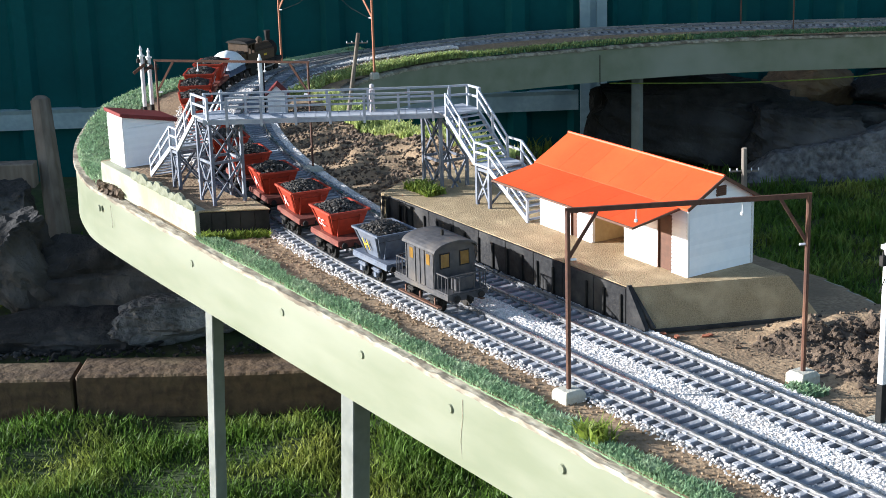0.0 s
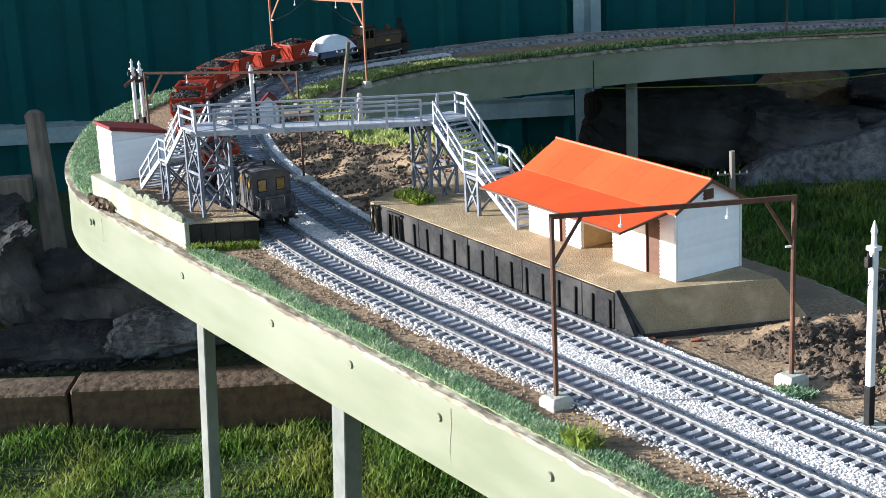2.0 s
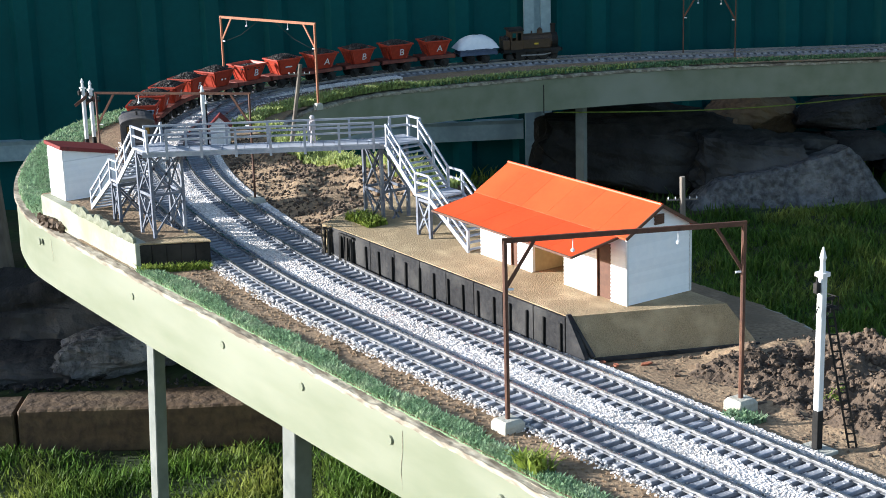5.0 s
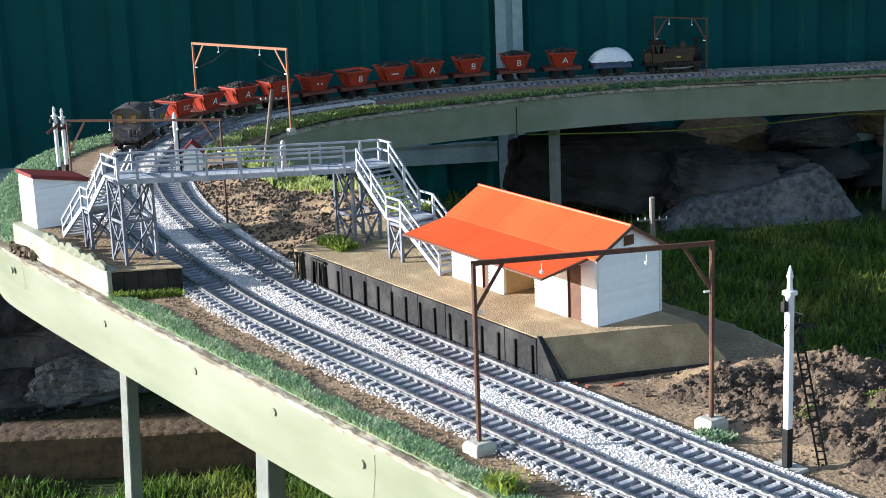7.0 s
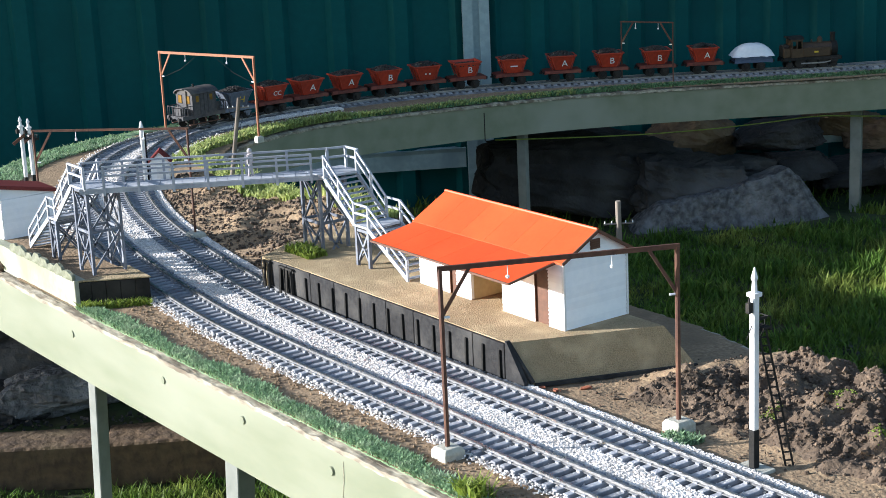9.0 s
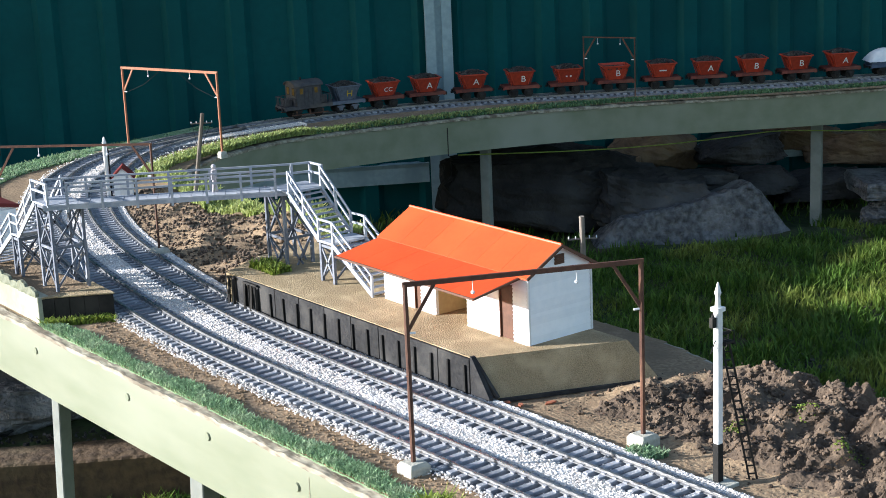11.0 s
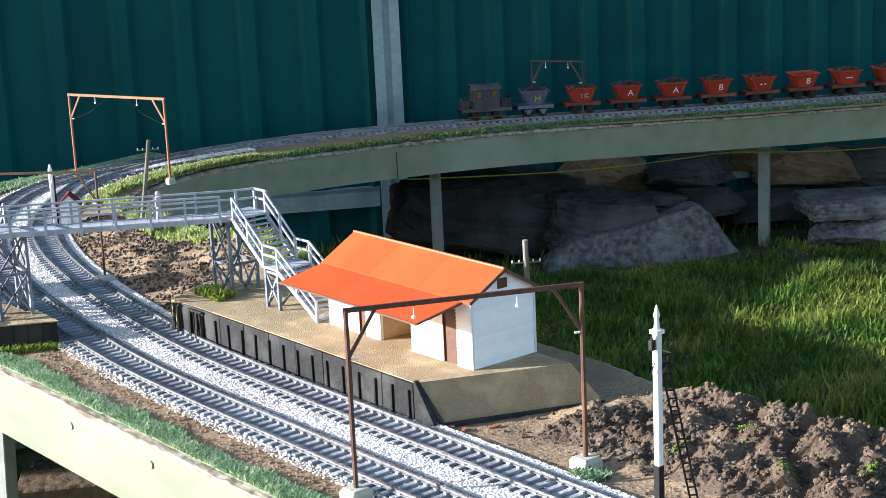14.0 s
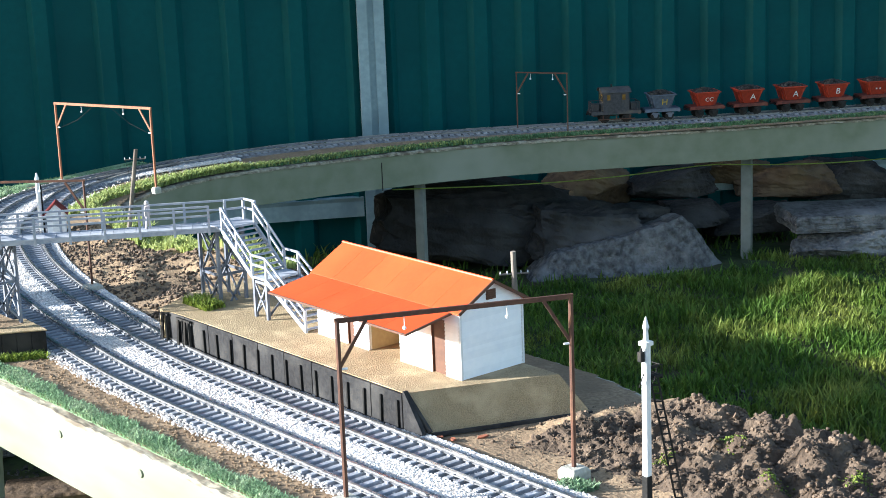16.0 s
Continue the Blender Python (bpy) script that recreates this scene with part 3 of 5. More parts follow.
# ---- platform and station ----
def build_platform():
    p = thing("station_platform", "gritty tan station platform with black timber face", "platform")
    bm = bmesh.new()
    top = [(-66, 62), (-40, 64), (192, 65), (228, 146), (-92, 150), (-88, 100)]
    extrude(bm, top, 0, 22, "z")
    part("surface", bm, PLATFORM, p)
    bm = bmesh.new()
    vs = [bm.verts.new(c) for c in ((192.1, 66, 22), (228.1, 146, 22), (244, 155, 1), (208, 70, 1), (192.1, 66, 0), (228.1, 146, 0))]
    for f in ((0, 1, 2, 3), (0, 3, 4), (1, 5, 2), (3, 2, 5, 4), (0, 4, 5, 1)):
        bm.faces.new([vs[i] for i in f])
    part("end_ramp", bm, PLATFORM, p, "sloping gritty tan end ramp")
    bm = bmesh.new()
    beam(bm, (192, 65, 22.5), (209, 68, 2.5), 1.8, 2.4)
    beam(bm, (209.5, 69, 1.2), (245, 155, 1.2), 1.8, 2.0)
    part("ramp_edging", bm, BLACKWOOD, p, "dark timber ramp edging")
    for k in range(9):
        x0, x1 = -64 + k * 28.45, -64 + (k + 1) * 28.45 - 0.5
        bm = bmesh.new()
        box(bm, x0, x1, 62.6, 64.8 if k else 64.4, 0.5, 21.6)
        part("face_board", bm, BLACKWOOD, p, bevel=0.25)
    bm = bmesh.new()
    extrude(bm, [(192.2, 0.5), (208, 0.5), (208, 3.4), (193.5, 23.5), (192.2, 23.5)], 62.8, 65.6, "y")
    part("ramp_side", bm, BLACKWOOD, p, "tapering black timber ramp side")
    for k in range(6):
        u0, u1 = k / 6, (k + 0.96) / 6
        a, c = Vector((-67.2, 62.5, 0)).lerp(Vector((-93, 150, 0)), u0), Vector((-67.2, 62.5, 0)).lerp(Vector((-93, 150, 0)), u1)
        bm = bmesh.new()
        beam(bm, a + Vector((0, 0, 11)), c + Vector((0, 0, 11)), 1.6, 21)
        part("end_board", bm, BLACKWOOD, p)
    for x in (-62, -42, -34):
        bm = bmesh.new()
        beam(bm, (x, 60.6, 1), (x + 1, 61, 21), 1.4)
        beam(bm, (x + 7, 60.6, 1), (x + 6, 61, 21), 1.4)
        beam(bm, (x - 0.5, 60.8, 20.4), (x + 8, 60.8, 20.4), 1.2)
        part("timber_frame", bm, BLACK, p, "black timber end frame")
    first = None
    for k in range(17):
        x = -58 + k * 15.4
        if first is None:
            bm = bmesh.new()
            box(bm, -0.75, 0.75, -1.2, 0, 0, 17.5)
            first = part("face_post", bm, BLACK, p, bevel=0.2, at=(x, 62.5, 0.4))
        else:
            again(first, p, at(x, 62.5, 0.4, 0, random.uniform(-2, 2), 0))


def weatherboards(owner, u0, u1, z0, z1, put, pitch=2.6, cut=None):
    """Lapped boards in a wall plane; put(u, out, z) gives the place. cut(z) gives the ends."""
    z = z0
    while z < z1 - 0.1:
        zt = min(z + pitch, z1)
        a, b = cut(z) if cut else (u0, u1)
        a2, b2 = cut(zt) if cut else (u0, u1)
        if b - a > 0.5:
            bm = bmesh.new()
            q = [put(a, 0.85, z), put(b, 0.85, z), put(b2, 0.15, zt), put(a2, 0.15, zt), put(a, 0, z), put(b, 0, z)]
            v = [bm.verts.new(c) for c in q]
            bm.faces.new((v[0], v[1], v[2], v[3]))
            bm.faces.new((v[4], v[5], v[1], v[0]))
            part("weatherboard", bm, BOARDS, owner)
        z = zt


def build_station():
    X0, X1, Y0, Y1, Z0, ZT, ZR = 61, 197, 101, 147, 22, 61.0, 74.5
    s = thing("station_building", "white weatherboard station building with orange roof and awning", "building")
    ym = (Y0 + Y1) / 2
    # walls with thickness, an open waiting bay in the front
    for nm, x0, x1, y0, y1 in (("front_wall", X0, 92, Y0, Y0 + 1.6), ("front_wall", 98.5, 113, Y0, Y0 + 1.6), ("front_wall", 143, 172.5, Y0, Y0 + 1.6), ("front_wall", 184.5, X1, Y0, Y0 + 1.6), ("back_wall", X0, X1, Y1 - 1.6, Y1),
                              ("bay_wall", 111.6, 113, Y0 + 1.7, Y1 - 1.7), ("bay_wall", 143, 144.4, Y0 + 1.7, Y1 - 1.7)):
        bm = bmesh.new()
        box(bm, x0, x1, y0, y1, Z0, ZT)
        part(nm, bm, CREAM if nm == "bay_wall" else BOARDS, s)
    bm = bmesh.new()
    box(bm, 113.1, 142.9, Y0 + 22, Y0 + 23.5, Z0, ZT)
    part("bay_back", bm, CREAM, s, "cream lined waiting bay")
    for x in (X0, X1 - 1.6):
        bm = bmesh.new()
        extrude(bm, [(Y0 + 1.65, Z0), (Y1 - 1.65, Z0), (Y1 - 1.65, ZT), (ym, ZR - 0.8), (Y0 + 1.65, ZT)], x, x + 1.6, "x")
        part("gable_wall", bm, BOARDS, s)
    slope = (ym - Y0) / (ZR - ZT)
    weatherboards(s, Y0, Y1, Z0, ZR - 1.5, lambda u, o, z: (X1 + o, u, z), 2.2, lambda z: (Y0, Y1) if z <= ZT else (Y0 + (z - ZT) * slope, Y1 - (z - ZT) * slope))
    for a, b in ((X0, 92), (98.5, 113), (143, 172.5), (184.5, X1)):
        weatherboards(s, a, b, Z0, ZT, lambda u, o, z: (u, Y0 - o, z), 2.2)
    for y in (Y0 - 0.6, Y1 - 0.6):
        bm = bmesh.new()
        box(bm, X1 - 0.6, X1 + 1.1, y, y + 1.3, Z0, ZT - 0.5)
        part("corner_trim", bm, WHITE, s)
    for x0, x1 in ((92, 98.5), (172.5, 184.5)):
        bm = bmesh.new()
        box(bm, x0 + 0.6, x1 - 0.6, Y0 + 0.5, Y0 + 1.4, Z0, 53)
        door = part("door", bm, BROWN, s, "plain brown door")
        bm = bmesh.new()
        for a in (x0, x1 - 0.6):
            box(bm, a, a + 0.6, Y0 - 0.7, Y0 + 1.5, Z0, 54)
        box(bm, x0 + 0.62, x1 - 0.62, Y0 - 0.7, Y0 + 1.5, 53.2, 54)
        part("door_frame", bm, BROWN, door)
        bm = bmesh.new()
        box(bm, x0, x1, Y0, Y0 + 1.5, 54.1, ZT)
        part("front_wall", bm, BOARDS, s)
    bm = bmesh.new()
    box(bm, 77, 83, Y0 - 0.9, Y0 + 0.6, 46, 53)
    w = part("window", bm, BROWN, s, "small dark framed window")
    bm = bmesh.new()
    box(bm, 78, 82, Y0 - 1.1, Y0 - 0.95, 47, 52)
    part("pane", bm, BLACK, w)
    bm = bmesh.new()
    box(bm, X1 + 0.2, X1 + 1.2, ym - 3.6, ym + 3.2, 64.5, 70)
    v = part("gable_vent", bm, BROWN, s, "brown louvred gable vent")
    for k in range(4):
        bm = bmesh.new()
        box(bm, X1 + 1.2, X1 + 1.7, ym - 3, ym + 2.6, 65 + k * 1.2, 65.5 + k * 1.2)
        part("louvre", bm, BROWN, v)
    # roof: two pitches in front, one behind
    rx0, rx1 = 59, 200
    sheets = 6
    for nm, (ya, za), (yb, zb), mat in (("upper_roof", (ym, ZR + 1.2), (Y0 - 3, ZT + 0.2), ROOF), ("back_roof", (ym, ZR + 1.2), (Y1 + 5, ZT - 1.6), ROOF)):
        for k in range(sheets):
            a, b = rx0 + (rx1 - rx0) * k / sheets, rx0 + (rx1 - rx0) * (k + 1) / sheets - 0.12
            bm = bmesh.new()
            vs = [bm.verts.new(c) for c in ((a, ya, za), (b, ya, za), (b, yb, zb), (a, yb, zb), (a, ya, za - 1), (b, ya, za - 1), (b, yb, zb - 1), (a, yb, zb - 1))]
            for f in ((0, 1, 2, 3), (7, 6, 5, 4), (0, 4, 5, 1), (3, 2, 6, 7), (1, 5, 6, 2), (0, 3, 7, 4)):
                bm.faces.new([vs[i] for i in f])
            part("roof_sheet", bm, mat, s)
    for k in range(sheets):
        a, b = 61 + 132 * k / sheets, 61 + 132 * (k + 1) / sheets - 0.12
        bm = bmesh.new()
        (ya, za), (yb, zb) = (Y0 - 2.6, ZT + 0.1), (66, 55.5)
        vs = [bm.verts.new(c) for c in ((a, ya, za), (b, ya, za), (b, yb, zb), (a, yb, zb), (a, ya, za - 0.9), (b, ya, za - 0.9), (b, yb, zb - 0.9), (a, yb, zb - 0.9))]
        for f in ((0, 1, 2, 3), (7, 6, 5, 4), (0, 4, 5, 1), (3, 2, 6, 7), (1, 5, 6, 2), (0, 3, 7, 4)):
            bm.faces.new([vs[i] for i in f])
        part("awning_sheet", bm, ROOF, s)
    bm = bmesh.new()
    for y, sgn in ((Y0 - 3, -1), (Y1 + 5, 1)):
        z = ZT + 0.2 if sgn < 0 else ZT - 1.6
        beam(bm, (rx1 + 0.4, ym, ZR + 0.6), (rx1 + 0.4, y, z - 0.5), 0.8, 1.8)
    part("barge_board", bm, BROWN, s, "dark brown barge boards")
    bm = bmesh.new()
    beam(bm, (60.6, 65.7, 55), (193.5, 65.7, 55), 0.7, 1.2)
    beam(bm, (193.6, 65.7, 55), (193.6, Y0 - 2, ZT - 0.6), 0.7, 1.2)
    part("awning_edge", bm, BROWN, s, "thin brown awning edging")
    bm = bmesh.new()
    rod(bm, (rx0, ym, ZR + 1.3), (rx1, ym, ZR + 1.3), 0.9, n=8)
    part("ridge_cap", bm, ROOF, s)


build_platform()
build_station()


# ---- footbridge ----
def build_footbridge():
    b = thing("footbridge", "pale grey timber footbridge with lattice towers and railed stairs", "footbridge")
    A, B = Vector((-131, -32, 0)), Vector((-47, 106, 0))
    ZD = 75.0
    d = (B - A).normalized()
    side = Vector((d.y, -d.x, 0))
    W = 8.5
    sag = lambda u: ZD + 1.5 * math.sin(math.pi * u) * 0.4

    def put(u, o, z):
        return A + (B - A) * u + side * o + Vector((0, 0, z))

    n = 22
    first = None
    heading = math.degrees(math.atan2(d.y, d.x))
    length = (B - A).length
    for k in range(n):
        u = (k + 0.5) / n
        if first is None:
            bm = bmesh.new()
            box(bm, -length / n / 2 + 0.08, length / n / 2 - 0.08, -W, W, -0.9, 0)
            first = part("deck_plank", bm, BRIDGE, b)
            first.matrix_basis = at(*put(u, 0, ZD), 0, 0, heading)
        else:
            again(first, b, at(*put(u, 0, ZD + random.uniform(-0.1, 0.1)), 0, 0, heading))
    for o in (-W + 0.6, W - 0.6):
        bm = bmesh.new()
        beam(bm, put(0, o, ZD - 2.2), put(1, o, ZD - 2.2), 1.4, 2.6)
        part("girder", bm, BRIDGE, b)
    posts = None
    for o in (-W + 0.4, W + 0.6):
        ends = (0.0, 1.0) if o < 0 else (0.1, 0.93)
        m = 6
        for k in range(m + 1):
            u = ends[0] + (ends[1] - ends[0]) * k / m
            if posts is None:
                bm = bmesh.new()
                box(bm, -0.8, 0.8, -0.8, 0.8, -5, 14.5)
                posts = part("rail_post", bm, BRIDGE, b, at=put(u, o, ZD))
            else:
                again(posts, b, at(*put(u, o, ZD), 0, 0, heading))
        for h in (8, 14):
            bm = bmesh.new()
            beam(bm, put(ends[0], o, ZD + h), put(ends[1], o, ZD + h), 1.0, 1.3)
            part("handrail", bm, BRIDGE, b)

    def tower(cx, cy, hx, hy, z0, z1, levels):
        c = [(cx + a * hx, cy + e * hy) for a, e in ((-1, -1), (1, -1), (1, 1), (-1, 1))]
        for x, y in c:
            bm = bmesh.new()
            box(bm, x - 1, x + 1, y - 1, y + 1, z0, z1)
            part("tower_leg", bm, TRESTLE_SHADE, b)
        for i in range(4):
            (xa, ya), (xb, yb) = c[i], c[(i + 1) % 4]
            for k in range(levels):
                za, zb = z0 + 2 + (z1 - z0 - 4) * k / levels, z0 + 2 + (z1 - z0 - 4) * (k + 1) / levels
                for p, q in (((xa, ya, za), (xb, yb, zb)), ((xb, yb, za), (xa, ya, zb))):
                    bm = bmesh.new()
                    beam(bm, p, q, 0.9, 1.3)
                    part("cross_brace", bm, TRESTLE_SHADE, b)
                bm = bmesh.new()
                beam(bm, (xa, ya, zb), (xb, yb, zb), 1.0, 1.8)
                part("tie_beam", bm, TRESTLE_SHADE, b)

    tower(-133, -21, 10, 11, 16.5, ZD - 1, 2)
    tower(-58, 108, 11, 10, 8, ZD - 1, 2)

    def stairs(x_top, x_mid0, x_mid1, x_foot, y0, y1, z_top, z_mid, z_foot, tower_at):
        sgn = 1 if x_foot > x_top else -1
        for xa, za, xb, zb, steps in ((x_top, z_top, x_mid0, z_mid, 9), (x_mid1, z_mid, x_foot, z_foot, 9)):
            for k in range(steps):
                u = (k + 0.5) / steps
                x, z = xa + (xb - xa) * u, za + (zb - za) * (k + 1) / (steps + 0.5)
                bm = bmesh.new()
                box(bm, x - 1.6, x + 1.6, y0 + 0.8, y1 - 0.8, z - 0.7, z)
                part("tread", bm, BRIDGE, b)
            for y in (y0, y1):
                bm = bmesh.new()
                beam(bm, (xa, y, za - 1.5), (xb, y, zb - 0.5 if zb > z_foot else zb + 1.5), 1.2, 3.2)
                part("stringer", bm, BRIDGE, b)
                for h in (7.5, 13.5):
                    bm = bmesh.new()
                    beam(bm, (xa, y, za + h), (xb, y, zb + h), 1.0, 1.4)
                    part("handrail", bm, BRIDGE, b)
                for u in (0.0, 0.5, 1.0):
                    x, z = xa + (xb - xa) * u, za + (zb - za) * u
                    bm = bmesh.new()
                    box(bm, x - 0.75, x + 0.75, y - 0.75, y + 0.75, z - 1.5, z + 14)
                    part("rail_post", bm, BRIDGE, b)
        bm = bmesh.new()
        box(bm, min(x_mid0, x_mid1), max(x_mid0, x_mid1), y0 - 0.6, y1 + 0.6, z_mid - 1.4, z_mid)
        part("landing", bm, BRIDGE, b)
        for y in (y0, y1):
            for h in (7.5, 13.5):
                bm = bmesh.new()
                beam(bm, (x_mid0, y, z_mid + h), (x_mid1, y, z_mid + h), 1.0, 1.3)
                part("handrail", bm, BRIDGE, b)
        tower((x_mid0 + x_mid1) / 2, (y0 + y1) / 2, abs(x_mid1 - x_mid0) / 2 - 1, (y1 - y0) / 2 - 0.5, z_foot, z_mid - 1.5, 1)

    stairs(-36, -3, 13, 54, 96, 121, ZD, 49, 22, None)
    stairs(-144, -176, -188, -226, -33, -13, ZD, 46, 17, None)
    # head platforms of both stairs
    for x0, x1, y0, y1 in ((-58, -35, 95, 123), (-145, -121, -34, -12)):
        bm = bmesh.new()
        box(bm, x0, x1, y0, y1, ZD - 1.2, ZD + 0.3)
        part("head_landing", bm, BRIDGE, b)
    for p, q in (((-50, 122), (-36, 122)), ((-54, 110), (-50, 122)), ((-121, -34), (-144, -34))):
        for h in (8, 14):
            bm = bmesh.new()
            beam(bm, (*p, ZD + h), (*q, ZD + h), 1.0, 1.4)
            part("handrail", bm, BRIDGE, b)
        for e in (p, q) if p != (-54, 110) else (p,):
            bm = bmesh.new()
            box(bm, e[0] - 0.8, e[0] + 0.8, e[1] - 0.8, e[1] + 0.8, ZD, ZD + 14.6)
            part("rail_post", bm, BRIDGE, b)
    # a small figure standing on the deck
    f = put(0.685, -1.5, ZD)
    bm = bmesh.new()
    for o in (-1.1, 1.1):
        rod(bm, (f.x + o * 0.6, f.y + o, f.z), (f.x, f.y + o * 0.5, f.z + 8.5), 0.9, 1.0, 6)
    rod(bm, (f.x, f.y, f.z + 8), (f.x, f.y, f.z + 15), 1.3, 1.7, 8)
    for o in (-1.9, 1.9):
        rod(bm, (f.x, f.y + o, f.z + 8.5), (f.x, f.y + o * 0.8, f.z + 14.6), 0.6, 0.7, 6)
    bmesh.ops.create_icosphere(bm, subdivisions=2, radius=1.7, matrix=Matrix.Translation((f.x, f.y, f.z + 17)))
    o = part("figurine", bm, FIGURE, None)
    tagged(o, "small pale grey model figure standing on the footbridge", "figurine")


build_footbridge()


# ---- retaining wall, block and shed by the footbridge ----
def build_left_corner():
    w = thing("retaining_wall", "cream painted retaining wall with a ragged crest", "wall")
    bm = bmesh.new()
    extrude(bm, [(-292, -46), (-118, -49), (-118, -41), (-292, -38)], -2, 17, "z")
    part("wall_body", bm, WALLPAINT, w, bevel=0.4)
    n = 8
    for k in range(n):
        x = -222 + k * 13.4
        bm = bmesh.new()
        wide = 7.6 + 1.0 * math.sin(k * 1.9)
        outline = [(-wide, -0.5), (wide, -0.5)] + [(wide * math.cos(a) * (1 + 0.1 * math.sin(3 * a + k)), 1.0 + (5.2 + 1.6 * math.sin(k * 2.3)) * math.sin(a) ** 0.7 * (1 + 0.05 * math.sin(5 * a + k))) for a in np.linspace(0.1, math.pi - 0.1, 12)]
        extrude(bm, outline, -1.2, 1.2, "y")
        o = part("crest_piece", bm, CREST, w, "ragged mossy crest", bevel=0.3)
        o.matrix_basis = at(x, -46.5 - 0.016 * (x + 226), 16.8, random.uniform(-6, 6), random.uniform(-5, 5), 0)
    bm = bmesh.new()
    box(bm, -296, -118, -44, -10, -0.8, 16.8)
    tagged(part("raised_ground", bm, SOIL, None, bevel=0.6), "raised brown ground behind the retaining wall", "soil", "", "structure")
    k = thing("bridge_abutment", "black timber faced block with gritty top under the footbridge", "abutment")
    bm = bmesh.new()
    extrude(bm, [(-120, -47.5), (-96, -6), (-130, -4), (-152, -46.5)], -1, 15.5, "z")
    part("core", bm, BLACK, k, bevel=0.5)
    bm = bmesh.new()
    extrude(bm, [(-119.2, -48.4), (-94.8, -5.4), (-130, -3.4), (-153, -47.4)], 15.5, 16.6, "z")
    part("cap", bm, PLATFORM, k, "gritty grey cap", bevel=0.3)
    for i in range(5):
        bm = bmesh.new()
        p0, p1 = Vector((-119.2, -46.9, 7.4)), Vector((-95.3, -6.0, 7.4))
        beam(bm, p0.lerp(p1, i / 5), p0.lerp(p1, (i + 0.97) / 5), 1.0, 15.6)
        part("plank", bm, BLACK, k, bevel=0.2)
    h = thing("lineside_shed", "small white weatherboard shed with a dark red skillion roof", "shed")
    x0, x1, y0, y1, z0 = -290, -262, -38, 2, 16.8
    bm = bmesh.new()
    extrude(bm, [(y0, z0), (y1, z0), (y1, 46), (y0, 54)], x0, x1, "x")
    part("wall", bm, BOARDS, h)
    weatherboards(h, y0, y1, z0, 46, lambda u, o, z: (x1 + o, u, z), 2.4)
    weatherboards(h, x0, x1, z0, 53, lambda u, o, z: (u, y0 - o, z), 2.4)
    bm = bmesh.new()
    extrude(bm, [(y0 - 2, 54.6), (y1 + 2, 45.8), (y1 + 2, 48.6), (y0 - 2, 57.4)], x0 - 2, x1 + 2, "x")
    part("roof", bm, ROOFRED, h, "dark red skillion roof", bevel=0.3)


build_left_corner()


# ---- overhead portals ----
def portal(p, q, height, mat, r=1.25, blocks=True):
    t = thing("overhead_portal", "thin rusty steel portal frame over the tracks on concrete feet", "portal", group="overhead portals")
    p, q = Vector((*p, 0)), Vector((*q, 0))
    d = (q - p).normalized()
    for e, s in ((p, 1), (q, -1)):
        bm = bmesh.new()
        rod(bm, e + Vector((0, 0, 1)), e + Vector((0, 0, height)), r, n=8)
        part("post", bm, mat, t)
        bm = bmesh.new()
        beam(bm, e + d * s * 0.5 + Vector((0, 0, height - 23)), e + d * s * 14 + Vector((0, 0, height - 1)), 1.1, 1.6)
        part("brace", bm, mat, t)
        bm = bmesh.new()
        rod(bm, e + d * s * 1.2 + Vector((0, 0, height - 24)), e + d * s * 4.0 + Vector((0, 0, height - 24)), 0.6, 0.6, 8)
        part("insulator", bm, PORCELAIN, t, "white insulator")
        bm = bmesh.new()
        o = d * s * (p - q).length * 0.28
        rod(bm, e + o + Vector((0, 0, height - 1)), e + o + Vector((0, 0, height - 6)), 0.25, n=5)
        bmesh.ops.create_icosphere(bm, subdivisions=1, radius=1.1, matrix=Matrix.Translation(e + o + Vector((0, 0, height - 7))))
        part("hanger", bm, PORCELAIN, t, "white hanging insulator")
        if blocks:
            bm = bmesh.new()
            w = 6.0 if mat is RUST else 3.6
            vs = [bm.verts.new((e.x + a * w * f, e.y + c * w * f, z)) for z, f in ((-1, 1), (3.4, 1), (5.4, 0.78)) for a, c in ((-1, -1), (1, -1), (1, 1), (-1, 1))]
            for i in (0, 4):
                for j in range(4):
                    bm.faces.new((vs[i + j], vs[i + (j + 1) % 4], vs[i + 4 + (j + 1) % 4], vs[i + 4 + j]))
            bm.faces.new(vs[8:])
            bm.faces.new(vs[3::-1])
            part("footing", bm, CONCRETE, t, "pale concrete footing", bevel=0.3)
    bm = bmesh.new()
    beam(bm, p + Vector((0, 0, height)) - d * 1.2, q + Vector((0, 0, height)) + d * 1.2, 1.2 * r, 1.9 * r)
    part("cross_beam", bm, mat, t)
    if mat is RUSTLIGHT:
        for e, s in ((p, 1), (q, -1)):
            reach = (q - p).length
            a, c = e + d * s * 5 + Vector((0, 0, height - 24)), e + d * s * reach * 0.4 + Vector((0, 0, height - 2))
            m = a.lerp(c, 0.5) - Vector((0, 0, 3))
            bm = bmesh.new()
            rod(bm, a, m, 0.18, n=4)
            rod(bm, m, c, 0.18, n=4)
            part("stay_wire", bm, BLACK, t, "thin dark stay wire")


portal((257, -24), (306, 82), 94, RUST)
portal((-306, 9), (-222, 94), 84, RUST, 0.9)
portal((-637, 281), (-523, 323), 82, RUSTLIGHT)
portal((-516, 788), (-462, 815), 66, RUST, 0.7, False)


